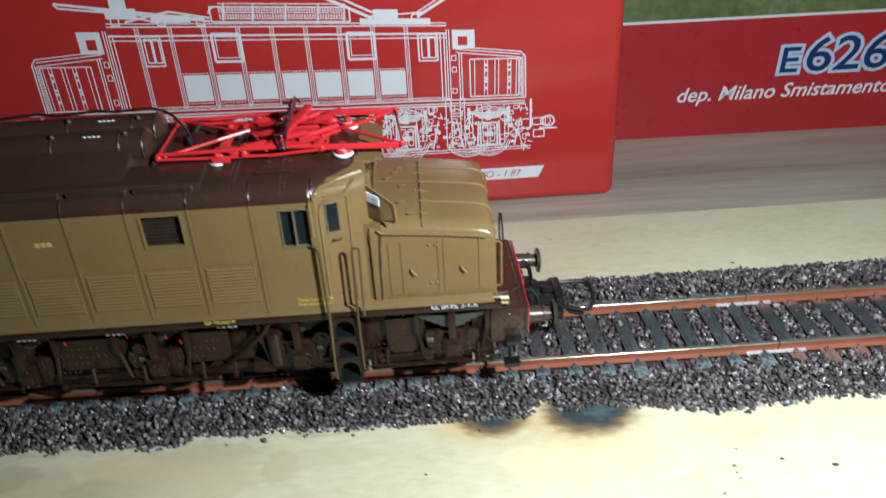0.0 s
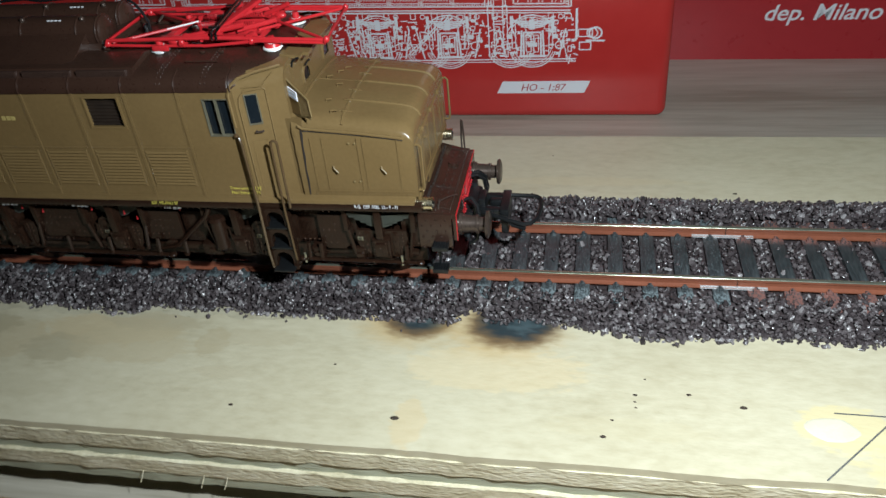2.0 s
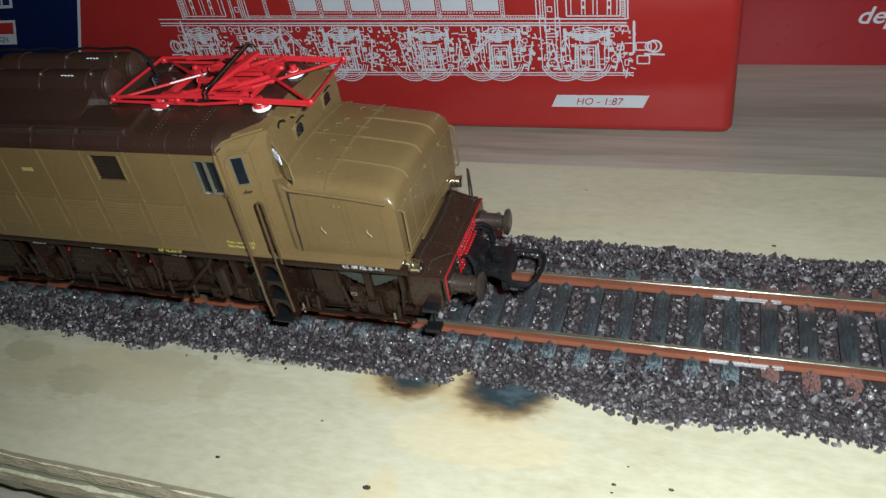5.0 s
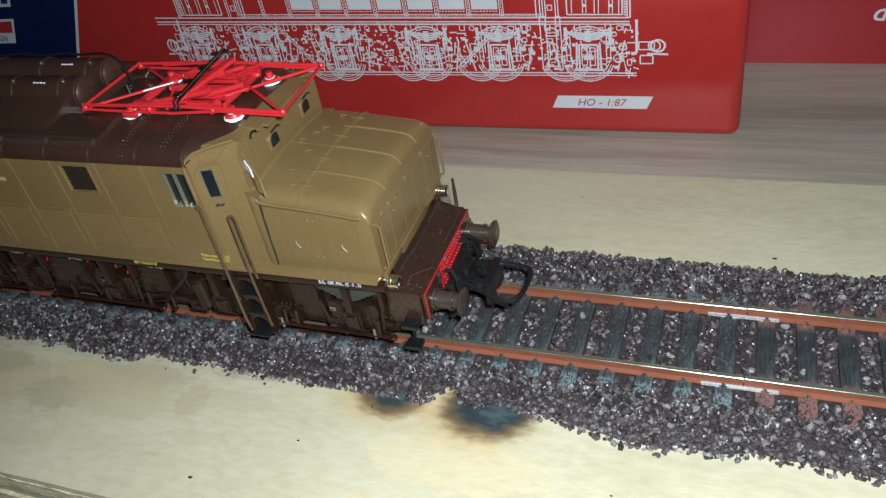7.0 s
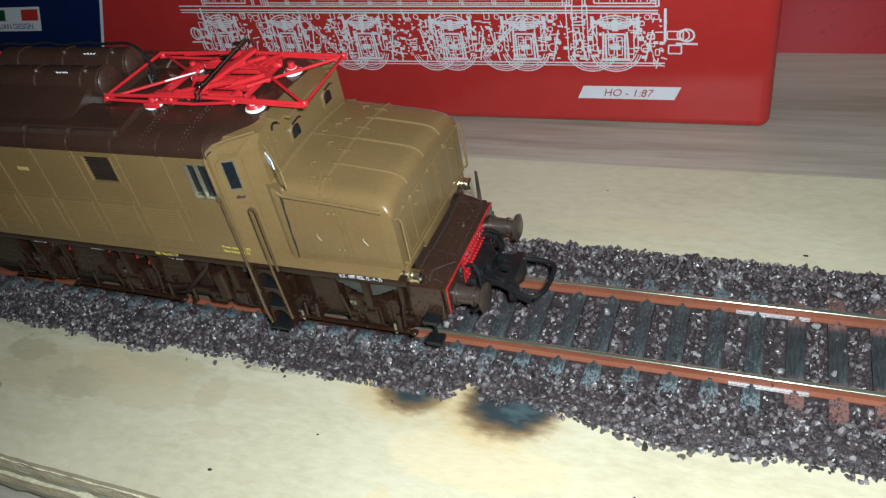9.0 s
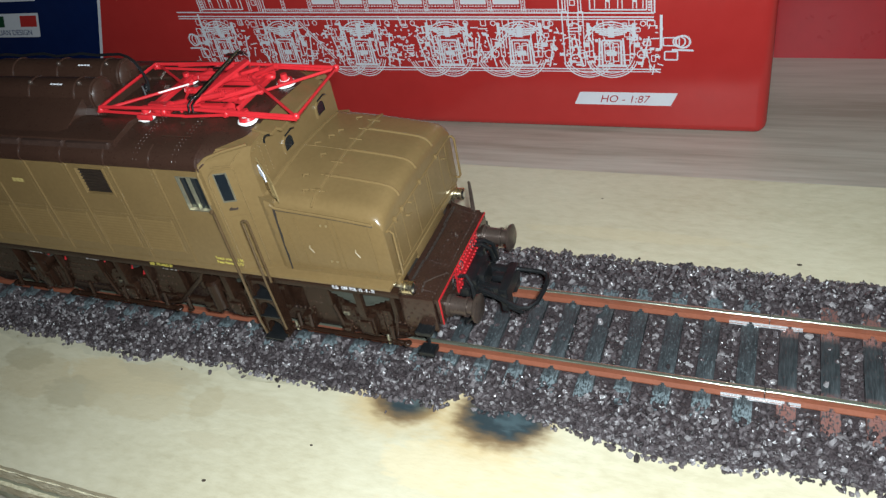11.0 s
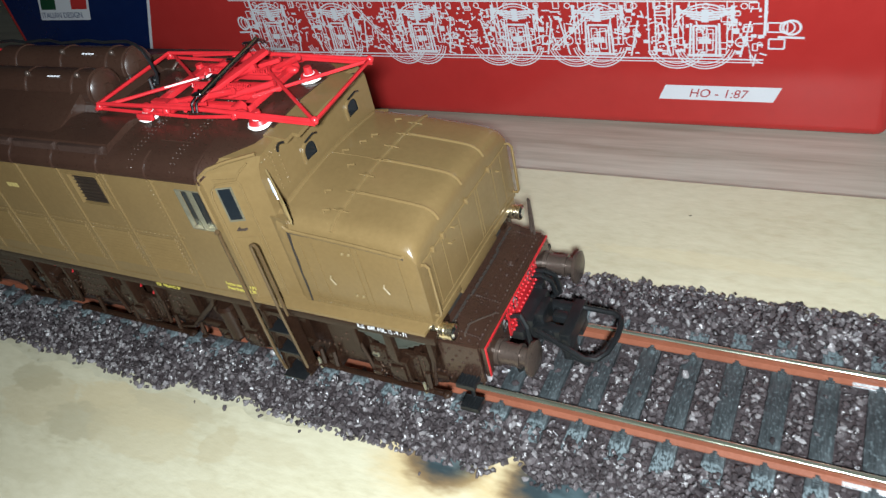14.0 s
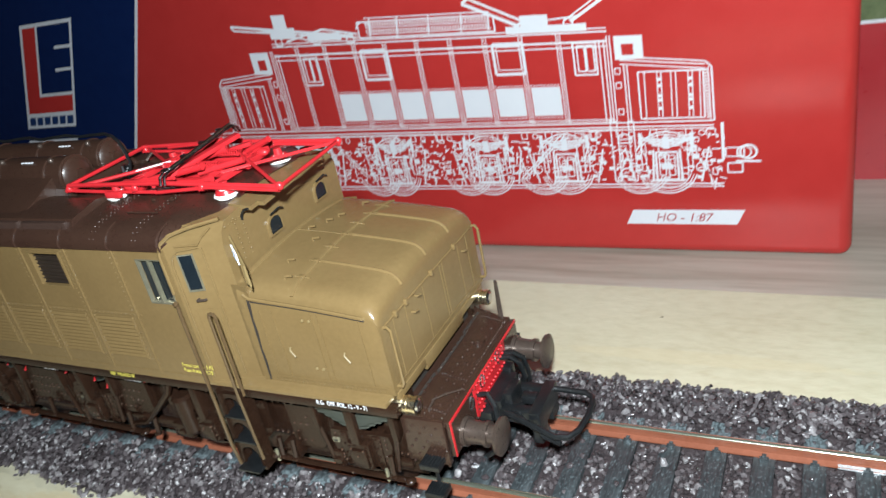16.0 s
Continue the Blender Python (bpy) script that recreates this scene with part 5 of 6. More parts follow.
# cab ends, doors and bonnets
for e in ENDS:
    def q(x, y, z, e=e):
        return (fx(x, e), y, z)
    bm = bmesh.new()
    a = [(NEAR, SILL), (NEAR, 47.3), (NEAR + 0.5, 48.6), (NEAR + 2.4, 49.8), (YC - 8, 50.7), (YC, 51.1), (YC + 8, 50.7), (FAR - 2.4, 49.8), (FAR - 0.5, 48.6), (FAR, 47.3), (FAR, SILL)]
    yb = 14.6
    b = [(YC - yb, SILL), (YC - yb, 47.4), (YC - yb + 0.5, 48.9), (YC - yb + 1.5, 50.0), (YC - 8, 50.75), (YC, 51.1), (YC + 8, 50.75), (YC + yb - 1.5, 50.0), (YC + yb - 0.5, 48.9), (YC + yb, 47.4), (YC + yb, SILL)]
    loft(bm, [[q(-90.3, y, z) for y, z in a], [q(-82.6, y, z) for y, z in b], [q(-81.5, YC + (y - YC) * 0.985, min(z, 50.6)) for y, z in b]])
    cab = part("cab_end", bm, TAN, loco, "tan cab end with slanted sides", 25)
    # trim that follows the roof edge above the door
    for s in (1, -1):
        bm = bmesh.new()
        rod(bm, [q(-90.9, fy(NEAR - 0.1, s), 40.5), q(-90.9, fy(NEAR - 0.1, s), 46.6), q(-90.3, fy(NEAR + 0.05, s), 48.2), q(-88.8, fy(NEAR + 0.9, s), 49.3), q(-86, fy(NEAR + 2.0, s), 50.0), q(-82.0, fy(NEAR + 3.9, s), 50.45)], 0.3, 6)
        part("roof_edge_trim", bm, TAN, cab)
        # door in the slanted side: frame, leaf, window, handle

        def d(u, v, w, s=s):
            """u along the slanted side from its inner edge, v up, w outwards."""
            t = u / 8.1
            return q(-90.3 + 7.7 * t, fy(NEAR + (17.1 - yb) * t - w, s), v)
        bm = bmesh.new()
        rod(bm, [d(0.9, 26.2, 0.08), d(0.9, 44.6, 0.08), d(1.2, 46.0, 0.08), d(2.2, 47.0, 0.08), d(5.6, 47.2, 0.08), d(5.9, 46.9, 0.08)], 0.16, 6)
        rod(bm, [d(5.9, 46.9, 0.08), d(5.9, 26.2, 0.08)], 0.13, 6)
        door = part("cab_door", bm, TAN, cab)
        bm = bmesh.new()
        pierced(bm, [2.0, 2.18, 4.17, 4.35], [40.6, 40.9, 46.22, 46.4], [(2.18, 4.17, 40.9, 46.22)], lambda u, v, w: d(u, v, 0.2 - w), 0.3)
        part("door_window_frame", bm, WINDOW_FRAME, door, "bright metal window frame")
        bm = bmesh.new()
        pierced(bm, [2.1, 4.25], [40.8, 46.3], [], lambda u, v, w: d(u, v, 0.1 - w), 0.2)
        part("pane", bm, GLASS_DARK, door, "dark glass pane")
        bm = bmesh.new()
        rod(bm, [d(2.9, 39.3, 0.0), d(2.9, 39.3, 0.5), d(4.1, 39.3, 0.55), d(4.2, 39.3, 0.3)], 0.2, 6)
        part("door_handle", bm, BUFFER_STEEL, door, "small metal handle")
        bm = bmesh.new()
        pierced(bm, [1.7, 1.9, 5.0, 5.2], [27.4, 27.6, 37.4, 37.6], [(1.9, 5.0, 27.6, 37.4)], lambda u, v, w: d(u, v, 0.07 - w), 0.1)
        part("door_panel", bm, TAN, door)
        # rain hood over the door
        bm = bmesh.new()
        rod(bm, [d(2.0, 47.7, 0.05), d(5.6, 47.6, 0.15), d(6.4, 48.6, -0.05), d(7.6, 49.6, -0.5)], 0.14, 6)
        part("rain_strip", bm, TAN, door)
        # handrails down to the steps
        bm = bmesh.new()
        rod(bm, [q(-91.2, fy(NEAR - 0.1, s), 38.7), q(-90.6, fy(NEAR - 0.6, s), 38.6), q(-90.2, fy(NEAR - 1.0, s), 37.6), q(-89.9, fy(NEAR - 1.2, s), 25), q(-90.2, fy(NEAR - 1.0, s), 14), q(-90.2, fy(NEAR - 0.6, s), 10.0)], 0.28, 7)
        rod(bm, [q(-84.9, fy(NEAR - 0.7, s), 12.0), q(-84.9, fy(NEAR - 1.1, s), 24.0), q(-84.55, fy(NEAR - 1.3, s), 37.6)] + [q(-83.95 + 0.6 * math.cos(radians(180 - 30 * k)), fy(NEAR - 1.3, s), 37.9 + 0.6 * math.sin(radians(180 - 30 * k))) for k in range(7)] + [q(-83.35, fy(NEAR - 1.3, s), 37.6), q(-83.7, fy(NEAR - 1.0, s), 24.4)], 0.24, 7)
        ball(bm, q(-91.2, fy(NEAR - 0.3, s), 38.9), 0.5, 1)
        part("handrail", bm, RAIL_BROWN, cab, "brown hairpin handrail")
        # steps: three arched bays with black treads
        bm = bmesh.new()
        x0, x1, z0 = -89.9, -85.3, 9.6
        for k in range(3):
            zb = z0 + 4.7 * k
            inner = [(x0 + 0.6, zb + 0.5)] + [((x0 + x1) / 2 - 1.7 * math.cos(radians(t)), zb + 2.2 + 1.8 * math.sin(radians(t))) for t in range(0, 181, 20)] + [(x1 - 0.6, zb + 0.5)]
            cx, cz = (x0 + x1) / 2, zb + 2.3
            outer = []
            for x, z in inner:
                dx, dz = x - cx, z - cz
                f = min(2.3 / abs(dx) if abs(dx) > 1e-6 else 99, 2.35 / abs(dz) if abs(dz) > 1e-6 else 99)
                outer.append((cx + dx * f, cz + dz * f))
            n = len(inner)
            for i in range(n):
                j = (i + 1) % n
                quad = [inner[i], inner[j], outer[j], outer[i]]
                for y in (NEAR - 0.45, NEAR + 0.05):
                    bm.faces.new([bm.verts.new(q(x, fy(y, s), z)) for x, z in quad])
                bm.faces.new([bm.verts.new(q(*p)) for p in ((inner[i][0], fy(NEAR - 0.45, s), inner[i][1]), (inner[j][0], fy(NEAR - 0.45, s), inner[j][1]), (inner[j][0], fy(NEAR + 0.05, s), inner[j][1]), (inner[i][0], fy(NEAR + 0.05, s), inner[i][1]))])
        for x in (x0, x1):
            box(bm, *sorted((fx(x - 0.12, e), fx(x + 0.12, e))), fy(NEAR - 0.5, s), fy(NEAR + 1.8, s), z0 - 0.1, 24.0)
        steps = part("step_ladder", bm, BROWN, loco, "brown step frame with arched openings", 0)
        for k in range(3):
            bm = bmesh.new()
            zb = z0 + 4.7 * k
            box(bm, *sorted((fx(x0 + 0.2, e), fx(x1 - 0.2, e))), fy(NEAR - (0.8 if k else 2.0), s), fy(NEAR + 2.0, s), zb + 0.25, zb + 0.6, 0.08)
            box(bm, *sorted((fx(x0 + 0.3, e), fx(x1 - 0.3, e))), fy(NEAR + 1.7, s), fy(NEAR + 2.0, s), zb + 0.25, zb + 4.0)
            part("tread", bm, DARK, steps, "black step tread")
        # corner between cab and bonnet with its ventilation slots
        bm = bmesh.new()
        loft(bm, [[q(-82.6, fy(YC - yb + 0.02, s), z), q(-79.4, fy(-16.5, s), z), q(-79.4, fy(-13.0, s), z), q(-82.6, fy(-13.0, s), z)] for z in (SILL, 41.0)])
        for z in (29.5, 33.5, 37.5):
            box(bm, *sorted((fx(-81.6, e), fx(-80.6, e))), fy(-16.62, s), fy(-15.6, s), z, z + 1.5, 0.1)
        part("corner_panel", bm, TAN, cab)
        # solid dark sliver; the shade of the gap is in its colour
        bm = bmesh.new()
        loft(bm, [[q(x, fy(y, s), z) for x, y in ((cx - w_, -16.72), (cx + w_, -16.72), (cx + w_, -15.8), (cx - w_, -15.8))] for cx, z, w_ in ((-80.35, 25.7, 0.10), (-80.2, 29.0, 0.17), (-80.25, 31.0, 0.10), (-80.05, 33.5, 0.2), (-80.0, 36.0, 0.12), (-79.8, 38.0, 0.22), (-79.75, 39.2, 0.16))])
        part("panel_gap_shade", bm, SHADE_FILL, cab, "dark strip painted as the shaded gap beside the bonnet")
        # wire mesh guard with the small plate
        if s > 0:
            o, along = Vector((-82.2, -13.7, 0)), Vector((0.78, -0.626, 0))
            out = Vector((-0.626, -0.78, 0))

            def g(u, z, w=0.0):
                p = o + along * u + out * w
                return q(p.x, p.y, z)
            bm = bmesh.new()
            rod(bm, [g(0, 48.0), g(7.0, 45.3), g(7.2, 42.4), g(4.0, 41.4), g(0, 41.0)], 0.16, 5, True)
            for k in range(15):
                u0 = 3.9 + 0.0 * k
                za, zb = 41.6 + 0.5 * k, 41.6 + 0.5 * k - 3.2
                for a_, b_ in ((za, zb), (zb, za)):
                    ends = []
                    for t_ in np.linspace(0, 1, 33):
                        u, z = u0 + 3.1 * t_, a_ + (b_ - a_) * t_
                        if 41.5 < z < 48.0 - 0.386 * u:
                            ends.append(g(u, z))
                    if len(ends) > 2:
                        rod(bm, [ends[0], ends[-1]], 0.075, 4)
            guard = part("mesh_guard", bm, MESH_WIRE, cab, "fine tan wire mesh guard")
            bm = bmesh.new()
            loft(bm, [[g(u, z, w) for u, z in ((0.3, 47.6), (3.9, 46.2), (3.9, 41.6), (0.3, 41.3))] for w in (-0.12, 0.12)])
            part("guard_sheet", bm, TAN, guard)
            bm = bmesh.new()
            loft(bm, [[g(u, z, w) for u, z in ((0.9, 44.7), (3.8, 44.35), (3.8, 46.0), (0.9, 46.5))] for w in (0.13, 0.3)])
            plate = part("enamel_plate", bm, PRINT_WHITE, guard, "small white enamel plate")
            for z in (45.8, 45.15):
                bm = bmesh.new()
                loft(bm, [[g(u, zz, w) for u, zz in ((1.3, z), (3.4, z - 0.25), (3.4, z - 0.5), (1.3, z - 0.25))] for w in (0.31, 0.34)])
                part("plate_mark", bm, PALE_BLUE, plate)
    # end wall windows
    for y in (-5.0, 7.4 - 0.2):
        bm = bmesh.new()
        n = 9
        outline = [(y - 1.75, 43.6)] + [(y - 1.75 * math.cos(radians(180 * k / n)), 45.1 + 1.5 * math.sin(radians(180 * k / n))) for k in range(n + 1)] + [(y + 1.75, 43.6)]
        inner = [(y + (a_ - y) * 0.8, 45.0 + (b_ - 45.0) * 0.8) for a_, b_ in outline]
        m_ = len(outline)
        for k in range(m_):
            j = (k + 1) % m_
            for xa, xb in ((-81.1, -81.1),):
                bm.faces.new([bm.verts.new(q(xa, *p)) for p in (outline[k], outline[j], inner[j], inner[k])])
                bm.faces.new([bm.verts.new(q(xx, *p)) for xx, p in ((xa, outline[k]), (xa, outline[j]), (-81.6, outline[j]), (-81.6, outline[k]))])
        pane_frame = part("front_window", bm, TAN, cab)
        bm = bmesh.new()
        prism(bm, [(a_, b_) for a_, b_ in inner], fx(-81.6, e), fx(-81.3, e))
        part("pane", bm, GLASS_DARK, pane_frame, "dark arched glass pane")
        bm = bmesh.new()
        rod(bm, [q(-81.0, y + 2.2, 46.6), q(-80.7, y + 1.0, 47.2), q(-80.8, y - 1.0, 46.9)], 0.16, 5)
        part("wiper", bm, DARK, pane_frame, "black wiper")
    bm = bmesh.new()
    rivets(bm, [q(-81.4, YC + dy, 43.5 + 0.75 * k) for dy in (-9.6, -11.2) for k in range(9)] + [q(-81.4, YC - 13.2 + 0.8 * k, 49.2) for k in range(12)], 0.13)
    part("wall_rivets", bm, TAN, cab)

    # bonnet: low-crowned roof over a straight gutter, rolled down at the front
    bm = bmesh.new()
    yn, yf = -16.6, 14.3

    def gutter_z(x):
        return 39.35 - 0.05 * (x + 81.5) - 0.0022 * (x + 81.5) ** 2

    def top_z(x, y):
        u = min(1, abs((y - (yn + yf) / 2) / ((yf - yn) / 2)))
        return gutter_z(x) + 0.3 + 1.35 * min(1, (1 - u) * 10) ** 0.55 + 1.3 * (1 - u * u)
    sections = []
    for x, drop, flat_ in ((-81.5, 0, 1), (-76, 0, 1), (-71, 0, 1), (-66, 0, 1), (-63.2, 0, 1), (-61.6, 0.05, 1), (-60.7, 0.25, 0.99), (-60.0, 0.65, 0.95), (-59.6, 1.25, 0.88), (-59.5, 2.1, 0.75)):
        g_ = gutter_z(x)
        sec = [(yn, SILL + 0.2), (yn + 0.02, min(g_ - 0.2, g_ + 0.45 - drop))]
        for k in range(21):
            y = (yn + yf) / 2 - (yf - yn - 0.5) / 2 * math.cos(math.pi * k / 20)
            z = g_ + 0.2 + (top_z(x, y) - g_ - 0.2) * flat_ - drop
            sec.append((y, z))
        sec += [(yf - 0.02, min(g_ - 0.2, g_ + 0.45 - drop)), (yf, SILL + 0.2)]
        sections.append([q(x, y, z) for y, z in sec])
    loft(bm, sections)
    bonnet = part("bonnet", bm, TAN, loco, "tan bonnet with rounded front edge", 32)
    for y in (6.4, -1.3, -9.0):
        bm = bmesh.new()
        rod(bm, [q(x, y, top_z(x, y) + 0.02) for x in (-71.6, -67, -64, -62.8)] + [q(-61.4, y, top_z(-61.4, y) - 0.06), q(-60.6, y, top_z(-60.6, y) - 0.28), q(-59.95, y, top_z(-60, y) - 0.8), q(-59.55, y, top_z(-59.6, y) - 1.6)], 0.25, 8)
        part("bonnet_rib", bm, TAN, bonnet)
    bm = bmesh.new()
    rod(bm, [q(-72.2, y, top_z(-72.2, y) + 0.06) for y in np.linspace(-16.2, 13.3, 18)], 0.30, 6)
    rod(bm, [q(-80.9, y, top_z(-80.9, y) + 0.02) for y in np.linspace(-14.4, 11.5, 14)], 0.28, 6)
    rod(bm, [q(x, -1.3, top_z(x, -1.3)) for x in (-80.8, -71.4)], 0.10, 5)
    for y in (-13, -9.2, -5.4, -1.6, 2.2, 6.0, 9.8):
        rod(bm, [q(-73.4, y, top_z(-73.4, y) + 0.12), q(-70.9, y, top_z(-70.9, y) + 0.1)], 0.13, 5)
        box(bm, *sorted((fx(-72.7, e), fx(-71.8, e))), y - 0.3, y + 0.3, top_z(-72.2, y), top_z(-72.2, y) + 0.42, 0.08)
    part("bonnet_hinge", bm, TAN, bonnet)
    bm = bmesh.new()
    for x, y in ((-75.6, 9.6), (-76.6, 4.0), (-77.4, 1.8), (-76.0, -4.2), (-76.4, -10.2), (-78.8, -1.0), (-74.6, -13.8)):
        rod(bm, [q(x, y, top_z(x, y) - 0.1), q(x, y, top_z(x, y) + 0.42), q(x + 1.1, y + 0.25, top_z(x, y) + 0.42)], 0.17, 6)
    part("bonnet_lug", bm, TAN, bonnet)
    for s in (1, -1):
        bm = bmesh.new()
        y_s = (yn - 0.12) if s > 0 else (yf + 0.12)
        rod(bm, [q(-80.2, y_s, 39.9), q(-79.4, y_s, gutter_z(-79.4) + 0.05)] + [q(x, y_s - 0.05 * s, gutter_z(x)) for x in (-76, -72, -68, -64, -61.6)] + [q(-61.1, y_s + 0.7 * s, gutter_z(-61.0) - 0.25)], 0.28, 7)
        part("bonnet_gutter", bm, TAN, bonnet)
        # thin dark rod that draws the shading below the gutter
        bm = bmesh.new()
        rod(bm, [q(x, y_s + 0.05 * s, gutter_z(x) - 0.42) for x in (-79.4, -76, -72, -68, -64, -61.4)], 0.11, 5)
        part("gutter_shade", bm, SHADE_FILL, bonnet, "dark line painted as shade under the bonnet gutter")
        bm = bmesh.new()
        yy = sorted((y_s, y_s + 0.3 * s))
        for x in (-78.6, -76.4, -69.9, -68.9, -62.6):
            box(bm, *sorted((fx(x, e), fx(x + 0.22, e))), *yy, 26.6, 37.4)
        box(bm, *sorted((fx(-79.0, e), fx(-60.2, e))), *yy, 26.3, 26.6)
        rivets(bm, [q(-79 + 0.75 * k, y_s - 0.02 * s, z) for k in range(25) for z in (26.0,)], 0.12)
        part("side_panel", bm, TAN, bonnet)
        bm = bmesh.new()
        for x in (-74.8, -65.8):
            rod(bm, [q(x, y_s, 31.8), q(x + 0.1, y_s - 0.35 * s, 31.5), q(x + 0.9, y_s - 0.5 * s, 30.6)], 0.15, 8)
        for x in (-71.3, -70.2):
            for z in (28.6, 36.4):
                ball(bm, q(x, y_s, z), 0.25, 1)
        part("side_latch", bm, MESH_WIRE, bonnet)
    bm = bmesh.new()
    for y in (-13.0, -9.6, -4.2, 1.6, 2.4, 8.0, 11.2):
        box(bm, *sorted((fx(-59.55, e), fx(-59.42, e))), y - 0.08, y + 0.08, 26.6, 35.4)
    for z in (26.4,):
        box(bm, *sorted((fx(-59.55, e), fx(-59.38, e))), -15.4, 12.4, z - 0.12, z + 0.12)
    rod(bm, [q(-59.45, y, 35.6) for y in (-15.8, -1.4, 13.0)], 0.16, 6)
    for y in (-12.4, -9.4, -1.4, 6.6):
        box(bm, *sorted((fx(-59.6, e), fx(-59.0, e))), y - 0.3, y + 0.3, 35.3, 36.2, 0.1)
    for y, z in ((-8.2, 33.4), (9.2, 33.6), (-6.6, 35.0)):
        rod(bm, [q(-59.5, y, z), q(-59.0, y, z), q(-58.95, y + 0.9, z - 0.2)], 0.17, 5)
    part("front_door", bm, TAN, bonnet)
    for y in (-15.6, 13.9):
        bm = bmesh.new()
        rod(bm, [q(-59.6, y, 35.6), q(-58.9, y, 35.7), q(-58.5, y, 35.2), q(-58.5, y, 27.0), q(-58.8, y, 26.4), q(-59.6, y, 26.4)], 0.24, 7)
        part("grab_rail", bm, TAN, bonnet, "slim tan grab rail")
    # skirt with its stepped edge below the bonnet front
    bm = bmesh.new()
    for y0, y1, z0 in ((-16.2, -8.0, 24.4), (-8.0, 5.0, 23.6), (5.0, 13.2, 24.4)):
        box(bm, *sorted((fx(-59.9, e), fx(-59.3, e))), y0, y1, z0, SILL + 0.4, 0.05)
    part("front_skirt", bm, TAN, bonnet)

    # deck, buffer beam, lamps
    bm = bmesh.new()
    loft(bm, [[q(-60.5, y, z) for y, z in ((-15.4, 20.6), (11.6, 20.6), (11.6, 21.9), (-15.4, 21.9))], [q(-54.0, y, z) for y, z in ((-15.2, 19.8), (10.6, 19.8), (10.6, 20.7), (-15.2, 20.7))]])
    rivets(bm, [q(x, -14.6 + d_ * k, 20.74 - 0.185 * (x + 54)) for x, d_, n in ((-54.6, 0.95, 26), (-57.2, 1.9, 13), (-55.9, 2.4, 10), (-59.2, 1.4, 18)) for k in range(n)], 0.24)
    for k in range(10):
        rivets(bm, [q(-58.4 + 0.42 * k, y, 21.55 - 0.077 * k) for y in (-13.4, -6.0, 9.6)], 0.22)
    cyl(bm, q(-56.6, 3.4, 21.0), q(-56.5, 3.4, 21.7), 1.1, seg=16)
    box(bm, *sorted((fx(-60.6, e), fx(-54.2, e))), -15.7, -14.9, 13.6, 21.0, 0.1)
    box(bm, *sorted((fx(-60.6, e), fx(-54.2, e))), 10.0, 10.8, 12.6, 21.0, 0.1)
    rivets(bm, [q(-59.8 + 0.9 * i, -15.75, 13.6 + 1.25 * k) for i in range(7) for k in range(6) if (i + k) % 2 == 0], 0.2)
    # solid block coloured as the shade below the bonnet front
    gap = bmesh.new()
    box(gap, *sorted((fx(-62.4, e), fx(-60.7, e))), -15.2, 11.2, 19.0, 24.2)
    part("recess", gap, SHADE_FILL, loco, "dark block painted as the shade under the bonnet front")
    deck = part("deck", bm, RUNNING_BROWN, loco, "riveted brown front deck", 25)
    bm = bmesh.new()
    box(bm, *sorted((fx(-54.0, e), fx(-53.3, e))), -15.2, 10.6, 14.9, 20.75, 0.08)
    rivets(bm, [q(-53.25, -14.6 + 0.9 * k, z) for k in range(28) for z in (15.4, 20.3)] + [q(-53.25, y, 15.4 + 0.9 * k) for y in (-6.6, -4.8, 2.2, 4.0) for k in range(6)], 0.17)
    beam = part("buffer_beam", bm, RUNNING_BROWN, deck, "riveted brown buffer beam", 25)
    bm = bmesh.new()
    for y0, y1, z0, z1 in ((-7.4, 5.0, 15.2, 20.78), (-15.2, -7.4, 20.3, 20.78), (5.0, 10.6, 20.3, 20.78), (-15.2, -14.8, 14.9, 20.3)):
        box(bm, *sorted((fx(-53.36, e), fx(-53.2, e))), y0, y1, z0, z1, 0.04)
    rivets(bm, [q(-53.1, -6.2 + 0.9 * k, z) for k in range(12) for z in (15.8, 17.2, 19.0, 20.3)], 0.22)
    part("red_panel", bm, BEAM_RED, beam, "bright red riveted panel and edges")
    bm = bmesh.new()
    for y, z in ((-4.2, 19.6), (1.8, 19.6), (-8.4, 18.8)):
        rod(bm, [q(-53.2, y + 0.7 * math.cos(a), z + 1.0 * math.sin(a)) for a in np.linspace(0, 2 * math.pi, 9)[:-1]], 0.2, 5, True)
    part("beam_ring", bm, CHROME, beam, "small bright rings")
    for y in (-11.5, 8.8):
        bm = bmesh.new()
        cyl(bm, q(-53.4, y, 16.4), q(-52.7, y, 16.4), 2.1, seg=18)
        cyl(bm, q(-52.8, y, 16.4), q(-50.0, y, 16.4), 1.75, 1.6, 20)
        cyl(bm, q(-50.1, y, 16.4), q(-49.6, y, 16.4), 1.85, seg=20)
        cyl(bm, q(-49.7, y, 16.4), q(-48.0, y, 16.4), 1.4, seg=20)
        buf = part("buffer", bm, BUFFER_STEEL, loco, "brown metal buffer with round plate", 35)
        bm = bmesh.new()
        cyl(bm, q(-48.2, y, 16.4), q(-47.7, y, 16.4), 2.6, 2.75, 26)
        cyl(bm, q(-47.7, y, 16.4), q(-47.35, y, 16.4), 2.75, 2.0, 26)
        part("buffer_plate", bm, BUFFER_STEEL, buf)
    for y, xl in ((-15.4, -57.3), (12.6, -58.1)):
        bm = bmesh.new()
        cyl(bm, q(-60.9, y, 23.3), q(xl, y, 23.3), 1.2, seg=20)
        for x in (xl - 1.6, xl - 0.3):
            cyl(bm, q(x, y, 23.3), q(x + 0.3, y, 23.3), 1.3, seg=20)
        lamp = part("marker_lamp", bm, BRASS, loco, "shiny brass marker lamp", 30)
        bm = bmesh.new()
